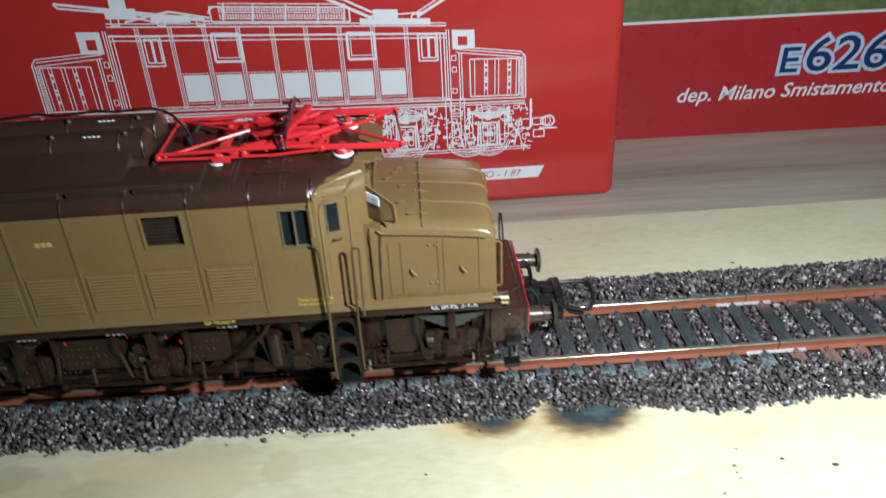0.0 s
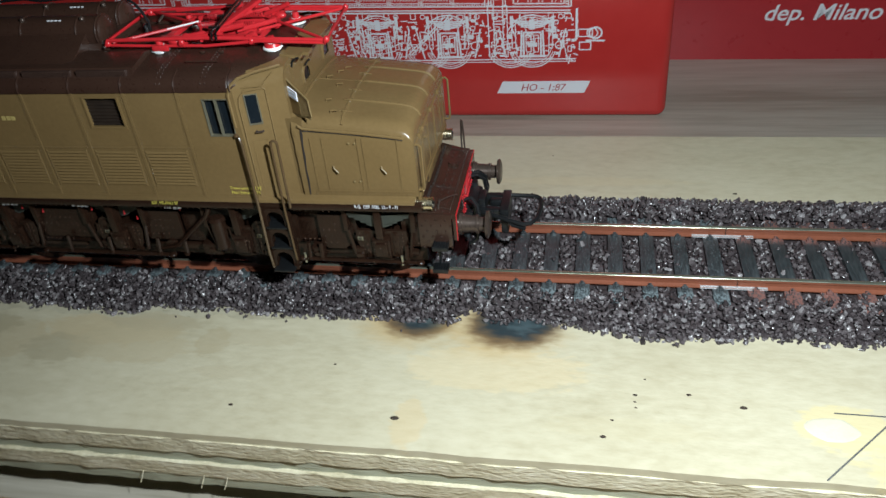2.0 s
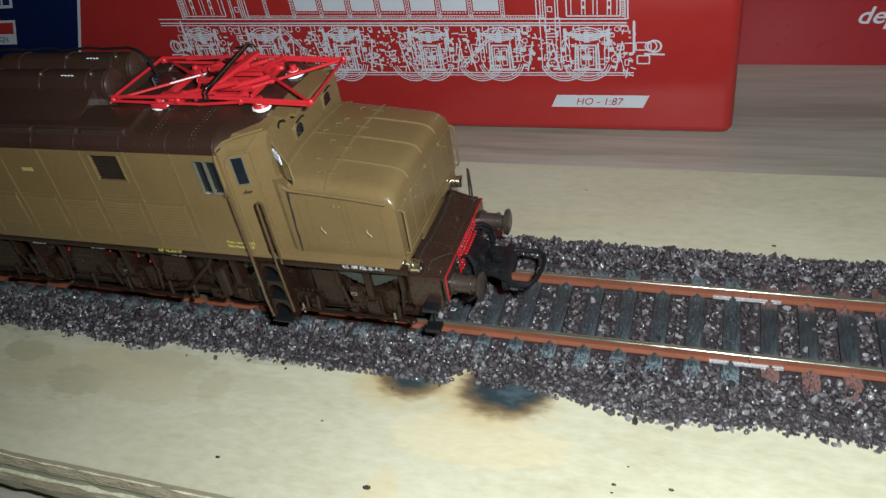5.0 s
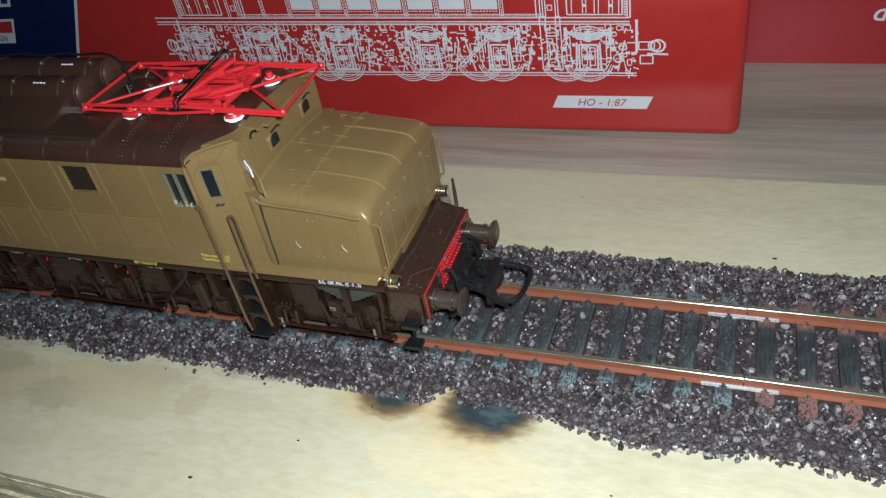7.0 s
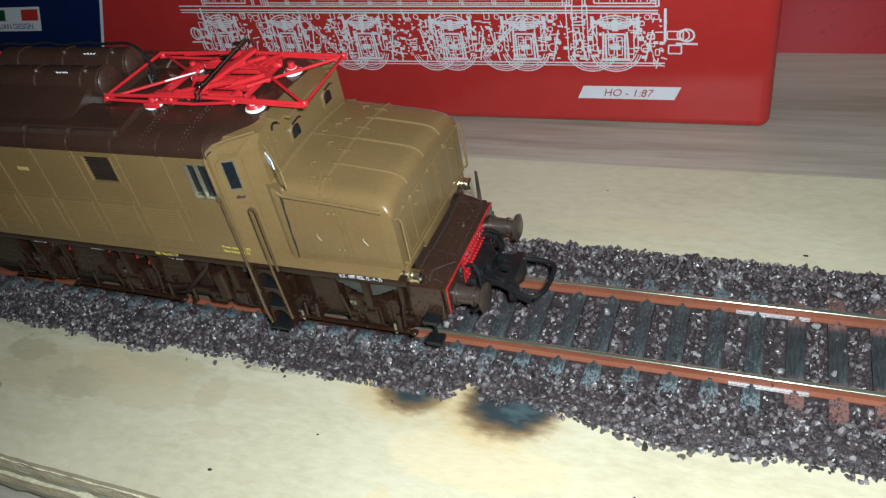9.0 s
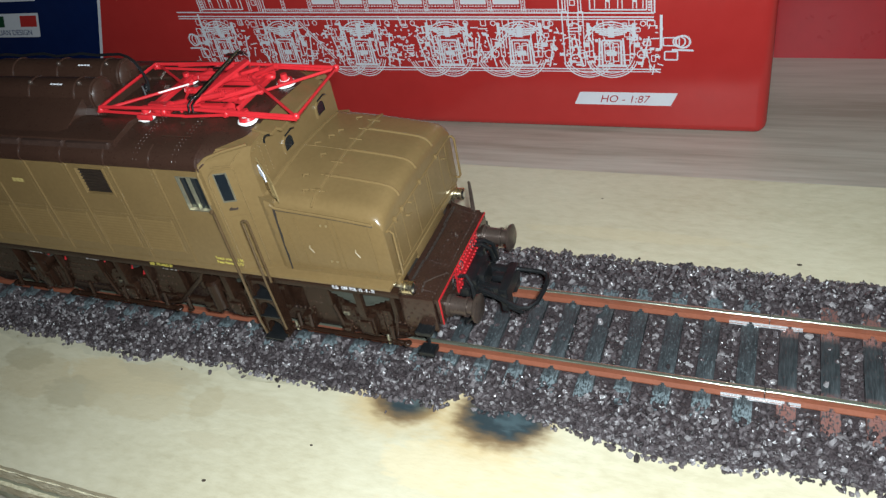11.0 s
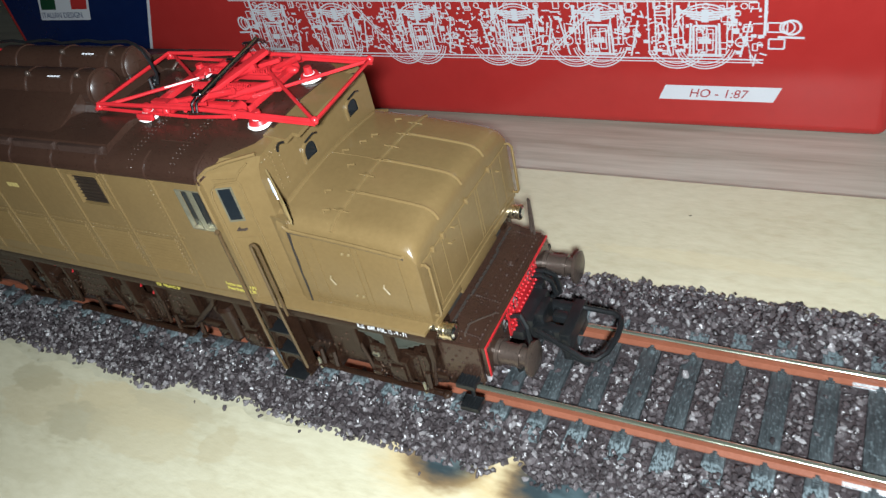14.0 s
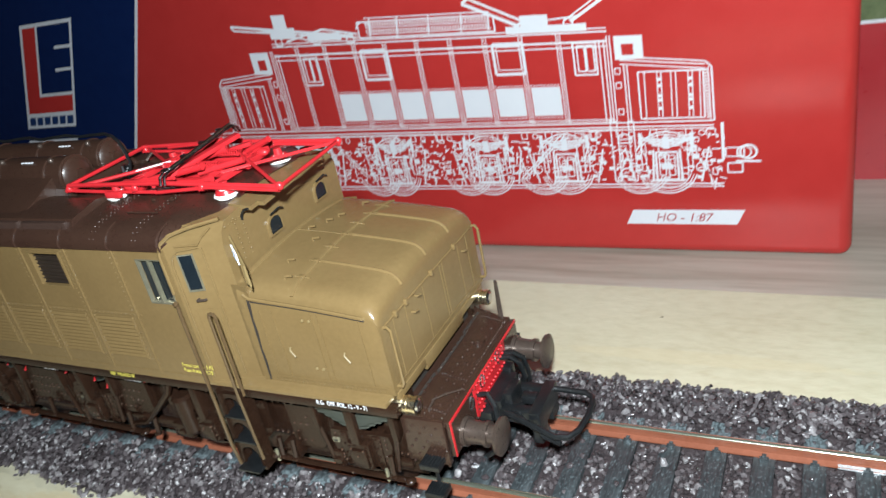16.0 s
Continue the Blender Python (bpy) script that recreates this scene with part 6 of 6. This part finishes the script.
        cyl(bm, q(xl, y, 23.3), q(xl + 0.25, y, 23.3), 1.0, 0.7, 16)
        part("lamp_lens", bm, CHROME, lamp)
    bm = bmesh.new()
    rod(bm, [q(-55.2, 10.2, 20.8), q(-55.3, 10.5, 24.4), q(-55.5, 10.8, 27.3), q(-55.8, 11.1, 27.4), q(-55.9, 11.0, 24.4), q(-55.9, 10.7, 21.0)], 0.22, 6)
    rod(bm, [q(-56.8, -12.2, 21.8), q(-56.8, -13.8, 21.6), q(-56.7, -14.6, 19.6), q(-56.2, -15.0, 14.0)], 0.15, 6)
    rod(bm, [q(-57.0, -12.4, 21.9), q(-55.6, -10.6, 21.8), q(-54.2, -8.2, 21.0), q(-53.4, -7.6, 19.6)], 0.13, 6)
    part("deck_lever", bm, BUFFER_STEEL, deck, "bent brown metal levers")
    # no slot is cut: dark strips on the deck carry its shade
    bm = bmesh.new()
    for y0, y1, dx in ((-14.0, -6.2, 0.0), (-6.2, 4.4, 0.25), (4.4, 10.4, 0.0)):
        box(bm, *sorted((fx(-59.6 + dx, e), fx(-59.2 + dx, e))), y0, y1, 20.6, 21.78)
    part("deck_gap_shade", bm, SHADE_FILL, deck, "dark strip painted as a shaded slot along the bonnet front")
    # coupler and hoses
    bm = bmesh.new()
    box(bm, *sorted((fx(-54.5, e), fx(-50.6, e))), -4.6, 3.0, 13.4, 16.4, 0.5)
    coupler = part("coupler", bm, DARK, loco, "black loop coupler", 30)
    for name, x0, x1, y0, y1, z0, z1 in (("coupler_arm", -51.2, -45.8, -4.7, -3.1, 12.9, 15.3), ("coupler_arm", -51.2, -45.8, 0.4, 2.0, 13.1, 15.5), ("coupler_yoke", -50.9, -49.4, -3.4, 0.8, 13.0, 16.9), ("coupler_head", -46.3, -44.5, -5.6, 2.6, 12.6, 15.8), ("coupler_jaw", -46.1, -44.6, -5.4, -2.6, 10.2, 12.9), ("coupler_jaw", -46.1, -44.6, -0.4, 2.4, 10.6, 12.9), ("hook", -48.6, -46.2, -2.1, -0.6, 14.4, 15.9), ("hose_socket", -53.8, -51.6, -6.4, -4.4, 13.8, 15.6), ("hose_socket", -53.6, -51.8, 2.8, 4.6, 14.2, 17.0)):
        bm = bmesh.new()
        box(bm, *sorted((fx(x0, e), fx(x1, e))), y0, y1, z0, z1, 0.35)
        part(name, bm, DARK, coupler, "", 30)
    for y in (-3.9, 1.2):
        bm = bmesh.new()
        cyl(bm, q(-48.4, y - 1.1, 14.2), q(-48.4, y + 1.1, 14.2), 1.0, seg=14)
        part("pivot", bm, DARK, coupler, "", 30)
    bm = bmesh.new()
    rod(bm, [q(-50.0, -5.0, 15.0), q(-45, -6.8, 14.6), q(-41.6, -7.9, 14.2), q(-40.0, -7.6, 14.2), q(-38.9, -6.0, 14.3), q(-38.3, -3.0, 14.6), q(-38.3, -0.6, 14.8), q(-38.7, 0.8, 14.9), q(-39.8, 1.4, 15.0), q(-45, 1.6, 15.0)], 0.46, 8)
    rod(bm, [q(-44.6, -6.4, 14.2), q(-43.6, -7.2, 13.4), q(-41.0, -7.9, 13.2)], 0.4, 8)
    part("coupler_loop", bm, DARK, coupler)
    for y0, y1, zl in ((4.2, 6.6, 12.4), (-6.2, -9.0, 11.2), (3.0, 4.6, 13.6)):
        bm = bmesh.new()
        rod(bm, [q(-53.3, y0, 18.6), q(-51.6, y0, 19.0), q(-50.4, (y0 * 2 + y1) / 3, 17.6), q(-50.0, (y0 + y1) / 2, 14.8), q(-50.6, y1, zl), q(-52.0, y1, zl - 1.2)], 0.42, 8)
        part("brake_hose", bm, DARK, loco, "black brake hose")
    # front guard steps
    for s in (1, -1):
        bm = bmesh.new()
        rod(bm, [q(-57.0, fy(-15.4, s), 9.4), q(-57.0, fy(-15.4, s), 16)], 0.3, 6)
        footstep = part("footstep", bm, DARK, loco, "black grated footstep")
        for z, x in ((14.6, -57.9), (9.4, -58.2)):
            bm = bmesh.new()
            box(bm, *sorted((fx(x, e), fx(x + 3.0, e))), fy(-17.9, s), fy(-15.4, s), z - 0.5, z + 0.3, 0.08)
            for k in range(6):
                box(bm, *sorted((fx(x + 0.25 + 0.5 * k, e), fx(x + 0.42 + 0.5 * k, e))), fy(-17.7, s), fy(-15.6, s), z + 0.3, z + 0.45)
            rod(bm, [q(x + 0.1, fy(-15.5, s), z + 0.35), q(x + 0.1, fy(-17.8, s), z + 0.35), q(x + 2.9, fy(-17.8, s), z + 0.35), q(x + 2.9, fy(-15.5, s), z + 0.35)], 0.16, 5, True)
            part("tread", bm, DARK, footstep)

# running gear
def gear(name, bm, material, parent=None, label="", smooth=35):
    """A part of the running gear; what hangs lowest ends just over the rail."""
    for v in bm.verts:
        v.co.z += max(0.0, 13.0 - v.co.z) * 0.45
    return part(name, bm, material, parent, label, smooth)


axles = [-68.0, -97.0, -123.8, 2 * XC + 123.8, 2 * XC + 97.0, 2 * XC + 68.0]
bm = bmesh.new()
for y in (-12.6, 9.8):
    box(bm, fx(-60, 1), fx(-60, -1), y - 0.6, y + 0.6, 8.6, 23.6)
box(bm, fx(-62, 1), fx(-62, -1), -6.5, 6.5, 6.5, 23.4)
part("main_frame", bm, BROWN, loco, "dark brown frame plates")
for x in axles:
    bm = bmesh.new()
    for y, d in ((-7.4, -1), (7.4, 1)):
        cyl(bm, (x, y, RAIL_HEAD + 7.0), (x, y + d * 2.6, RAIL_HEAD + 7.0), 7.0, seg=32)
        cyl(bm, (x, y - d * 0.7, RAIL_HEAD + 7.0), (x, y, RAIL_HEAD + 7.0), 7.6, seg=32)
    cyl(bm, (x, -9, RAIL_HEAD + 7.0), (x, 9, RAIL_HEAD + 7.0), 1.4, seg=12)
    part("wheelset", bm, BROWN, loco, "brown spoked wheelset", 30)
    for s in (1, -1):
        bm = bmesh.new()
        Y = lambda y, s=s: fy(y, s)
        box(bm, x - 1.8, x + 1.8, Y(-17.2), Y(-14.2), 10.6, 16.2, 0.25)
        box(bm, x - 1.3, x + 1.3, Y(-17.6), Y(-17.0), 11.4, 15.2, 0.2)
        box(bm, x - 3.4, x - 2.2, Y(-16.4), Y(-13.2), 9.8, 17.2, 0.15)
        box(bm, x + 2.2, x + 3.4, Y(-16.4), Y(-13.2), 9.8, 17.2, 0.15)
        box(bm, x - 3.8, x + 3.8, Y(-16.2), Y(-13.2), 9.2, 10.4, 0.15)
        box(bm, x - 0.7, x + 0.7, Y(-17.5), Y(-15.0), 16.2, 22.8, 0.15)
        rivets(bm, [(x + dx, Y(-17.25), z) for dx in (-1.5, 1.5) for z in (11.0, 12.4, 14, 15.6)] + [(x + dx, Y(-16.5), z) for dx in (-2.8, 2.8) for z in (10.4, 12.0, 13.6, 15.2, 16.8)], 0.16)
        ab = gear("axle_box", bm, BROWN, loco, "brown riveted axle box", 30)
        bm = bmesh.new()
        for k in range(5):
            w_ = 6.9 - 1.1 * k
            loft(bm, [[(x - w_, y, 20.6 - 0.55 * k + 0.12), (x, y, 20.2 - 0.55 * k - 0.25), (x + w_, y, 20.6 - 0.55 * k + 0.12), (x + w_, y, 21.1 - 0.55 * k + 0.12), (x, y, 20.75 - 0.55 * k - 0.25), (x - w_, y, 21.1 - 0.55 * k + 0.12)] for y in ((Y(-16.6), Y(-15.2)) if x in (axles[0], axles[-1]) else (Y(-14.9), Y(-13.4)))])
        for v in bm.verts:
            v.co.z += 0.5
        gear("leaf_spring", bm, SPRING_GREY, ab, "leaf spring pack")
        bm = bmesh.new()
        for d in (-6.6, 6.6):
            box(bm, x + d - 0.45, x + d + 0.45, Y(-16.9), Y(-15.0), 17.6, 22.6, 0.12)
            rod(bm, [(x + d * 0.98, Y(-16.4), 17.8), (x + d * 0.82, Y(-16.4), 10.6)], 0.4, 6)
        gear("spring_hanger", bm, BROWN, ab)
        if s > 0:
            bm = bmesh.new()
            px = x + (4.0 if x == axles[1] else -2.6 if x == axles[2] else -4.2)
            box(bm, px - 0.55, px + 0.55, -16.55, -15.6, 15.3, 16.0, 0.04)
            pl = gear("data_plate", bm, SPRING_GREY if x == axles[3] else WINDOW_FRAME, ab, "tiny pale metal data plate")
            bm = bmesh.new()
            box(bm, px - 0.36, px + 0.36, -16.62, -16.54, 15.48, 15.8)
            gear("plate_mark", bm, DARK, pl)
for s in (1, -1):
    Y = lambda y, s=s: fy(y, s)
    bm = bmesh.new()
    for x0, x1, z0, z1, y in ((-143.0, -129.4, 11.6, 21.8, -15.4), (-116.0, -110.6, 13.4, 20.6, -15.2), (-110.0, -105.0, 12.4, 20.0, -14.6), (-86.0, -77.0, 13.2, 21.6, -14.6), (-77.0, -73.0, 15.4, 21.6, -15.0), (-64.2, -60.4, 13.0, 21.8, -15.0), (-166, -158, 12.0, 21.0, -15.0)):
        box(bm, x0, x1, Y(y), Y(-12.0), z0, z1, 0.3)
        rivets(bm, [(x0 + 0.7 + 1.3 * i, Y(y - 0.03), z) for i in range(int((x1 - x0 - 1) / 1.3)) for z in (z0 + 0.8, z1 - 0.8)], 0.14)
    for x, z, r in ((-92.6, 17.4, 1.7), (-100.4, 16.0, 1.5), (-113.0, 12.6, 1.2), (-126.4, 17.8, 1.4), (-148.0, 17.6, 1.5), (-84.0, 22.4, 0.9), (-75.2, 22.6, 0.8), (-80.6, 22.6, 0.8)):
        cyl(bm, (x, Y(-16.4), z), (x, Y(-13.6), z), r, r * 0.9, 14)
        cyl(bm, (x, Y(-16.6), z), (x, Y(-16.2), z), r * 0.55, seg=10)
    gear("equipment_box", bm, BROWN, loco, "brown equipment boxes and cylinders", 30)
    for x0, x1 in ((-92.8, -90.6), (-106.0, -102.0), (-128.6, -125.0), (-82.6, -80.0), (-73.6, -71.8)):
        bm = bmesh.new()
        box(bm, x0, x1, Y(-16.6), Y(-13.0), 8.8, 13.4, 0.25)
        cyl(bm, ((x0 + x1) / 2, Y(-17.0), 11.0), ((x0 + x1) / 2, Y(-16.4), 11.0), 0.8, seg=12)
        rivets(bm, [(x0 + 0.4, Y(-16.65), z) for z in (9.4, 10.8, 12.2)] + [(x1 - 0.4, Y(-16.65), z) for z in (9.4, 10.8, 12.2)], 0.16)
        gear("brake_block", bm, BROWN, loco, "", 30)
    for pts, r in (([(-60.6, Y(-17.0), 8.8), (-78.0, Y(-17.0), 9.0), (-84.5, Y(-17.0), 9.3)], 0.55), ([(-113.0, Y(-17.0), 8.8), (-142.0, Y(-17.0), 9.2)], 0.6), ([(-150.0, Y(-16.6), 9.6), (-160.0, Y(-16.8), 9.4)], 0.55)):
        bm = bmesh.new()
        rod(bm, pts, r, 9)
        for p in (pts[0], pts[-1]):
            ball(bm, p, r * 1.5, 2)
        gear("brake_rod", bm, BROWN, loco, "brown brake rigging rod")
    for x0, x1 in ((-83.6, -61.4), (-130.0, -104.6), (-160.0, -134.0)):
        bm = bmesh.new()
        box(bm, x0, x1, Y(-14.6), Y(-13.8), 8.4, 11.2, 0.2)
        gear("guard_beam", bm, BROWN, loco, "dark brown lower frame beam")
    for x in (-63.2, -80.5, -83.0, -109.5, -115.5, -126.5, -136, -158):
        bm = bmesh.new()
        rod(bm, [(x, Y(-17.1), 9.0), (x + 0.1, Y(-16.8), 14.6)], 0.42, 6)
        ball(bm, (x, Y(-17.2), 9.6), 0.7, 1)
        gear("brake_hanger", bm, BROWN, loco)
    for x, z0, z1, r in ((-101.4, 11.0, 19.2, 1.55), (-148.8, 12.0, 18.4, 1.4)):
        bm = bmesh.new()
        cyl(bm, (x, Y(-16.2), z0 + 1.6), (x, Y(-16.2), z1), r, seg=18)
        cyl(bm, (x, Y(-16.2), z0), (x, Y(-16.2), z0 + 1.7), r * 0.45, r * 0.95, 18)
        cyl(bm, (x, Y(-16.2), z1), (x, Y(-16.2), z1 + 0.5), r * 1.15, r * 0.8, 18)
        gear("sand_pot", bm, BROWN, loco, "brown cylindrical sand pot", 35)
    for x in (-64.2, -84.0):
        bm = bmesh.new()
        cyl(bm, (x, Y(-17.1), 7.8), (x, Y(-17.1), 11.6), 0.32, 0.26, 10)
        gear("pin", bm, WINDOW_FRAME, loco, "small pale metal pin")
    bm = bmesh.new()
    rod(bm, [(-101.6, Y(-17.4), 22.6), (-102.6, Y(-17.3), 20.8), (-111.0, Y(-16.9), 13.0), (-115.0, Y(-16.8), 11.4)], 0.55, 8)
    gear("sand_pipe", bm, BROWN, loco)
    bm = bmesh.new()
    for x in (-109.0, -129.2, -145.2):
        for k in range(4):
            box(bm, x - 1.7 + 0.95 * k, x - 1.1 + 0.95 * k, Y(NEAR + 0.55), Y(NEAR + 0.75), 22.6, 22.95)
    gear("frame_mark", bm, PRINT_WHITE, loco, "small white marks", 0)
    bm = bmesh.new()
    for x, z in ((-108.5, 21.4), (-118.5, 19.0), (-121.0, 20.2), (-128.0, 21.0), (-139.5, 20.2), (-144.0, 21.0), (-101.5, 13.6)):
        ball(bm, (x, Y(-16.5), z), 0.24, 1, (1, 1, 0.8))
        rod(bm, [(x, Y(-16.5), z), (x - 0.3, Y(-16.1), z + 0.4)], 0.10, 5)
    gear("drain_tap", bm, BEAM_RED, loco, "tiny red drain taps")

# horn plates round the axle boxes and riveted frame plates between them
for s in (1, -1):
    for x in axles:
        bm = bmesh.new()
        y0, y1 = fy(-16.2, s), fy(-15.5, s)
        low = [(x + 4.6 * math.cos(radians(a_)), 13.6 + 3.2 * math.sin(radians(a_))) for a_ in range(0, -181, -20)]
        prism(bm, [(x - 4.9, 17.4), (x + 4.9, 17.4), (x + 5.2, 15.6)] + low + [(x - 5.2, 15.6)], y0, y1, "y")
        plate = part("horn_plate", bm, BROWN, loco, "dark brown rounded horn plate", 30)
        if s > 0:
            bm = bmesh.new()
            rivets(bm, [(x + 3.9 * math.cos(radians(a_)), -16.25, 13.8 + 2.6 * math.sin(radians(a_))) for a_ in range(0, -181, -18)] + [(x + d_, -16.25, z) for d_ in (-4.2, -3.3, 3.3, 4.2) for z in (15.2, 16.0, 16.8)], 0.17)
            part("rivet_row", bm, RIVET, plate)["kind"] = "stuff"
    for x0, x1, z0 in ((-90.4, -84.6, 13.4), (-80.4, -74.6, 12.8), (-118.4, -109.8, 13.8), (-142.2, -129.8, 13.8), (-166.0, -157.0, 13.0)):
        bm = bmesh.new()
        y0, y1 = fy(-15.9, s), fy(-15.2, s)
        c_ = 1.1
        prism(bm, [(x0, 20.6), (x1, 20.6), (x1, z0 + c_), (x1 - c_, z0), (x0 + c_, z0), (x0, z0 + c_)], y0, y1, "y")
        plate = part("frame_plate", bm, BROWN, loco, "dark brown riveted frame plate", 20)
        if s > 0:
            bm = bmesh.new()
            n_ = int((x1 - x0 - 1.4) / 1.15)
            rivets(bm, [(x0 + 0.8 + 1.15 * k + 0.2 * (j % 2), -15.95, z) for k in range(n_) for j, z in enumerate((z0 + 1.4, z0 + 2.9, 17.2, 18.6)) if (k * 3 + j * 5) % 7 not in (1, 4)], 0.17)
            part("rivet_row", bm, RIVET, plate)["kind"] = "stuff"

# rivet heads scattered over the frame and boxes
rng = random.Random(11)
bm = bmesh.new()
pts = [(-62.0 - 1.15 * k, NEAR + 0.6 + rng.uniform(-0.05, 0.05), 22.9 + rng.uniform(-0.15, 0.15)) for k in range(96) if k % 5]
pts += [(a_ + rng.uniform(-2.6, 2.6), -17.65, rng.uniform(10.8, 15.6)) for a_ in axles[:4] for _ in range(7)]
pts += [(x + 1.0 * i, -15.45, z) for x, z in ((-142, 20.6), (-142, 13.0), (-116, 19.6), (-86, 20.4), (-86, 14.6), (-64, 20.6), (-64, 14.2)) for i in range(7 if x != -64 else 4)]
rivets(bm, pts, 0.19)
part("frame_rivets", bm, RIVET, loco, "glossy brown rivet heads")["kind"] = "stuff"

# lettering on the near side
letters("sill_lettering", "REP. MILANO SP", 1.0, PRINT_YELLOW, loco, (-112.6, NEAR - 0.08, 23.95), label="yellow lettering", stretch=0.78)
letters("overhaul_lettering", "R.G.  OFF. FOL. 12 - 9 - 71", 1.05, PRINT_WHITE, loco, (-71.6, NEAR - 0.08, 23.95), label="white lettering", stretch=0.72)
letters("weight_lettering", "Freno cont.le  1.95\nPeso frenato 1.70", 0.95, PRINT_YELLOW, loco, (-95.2, NEAR - 0.05, 27.6), label="yellow lettering", stretch=0.85)
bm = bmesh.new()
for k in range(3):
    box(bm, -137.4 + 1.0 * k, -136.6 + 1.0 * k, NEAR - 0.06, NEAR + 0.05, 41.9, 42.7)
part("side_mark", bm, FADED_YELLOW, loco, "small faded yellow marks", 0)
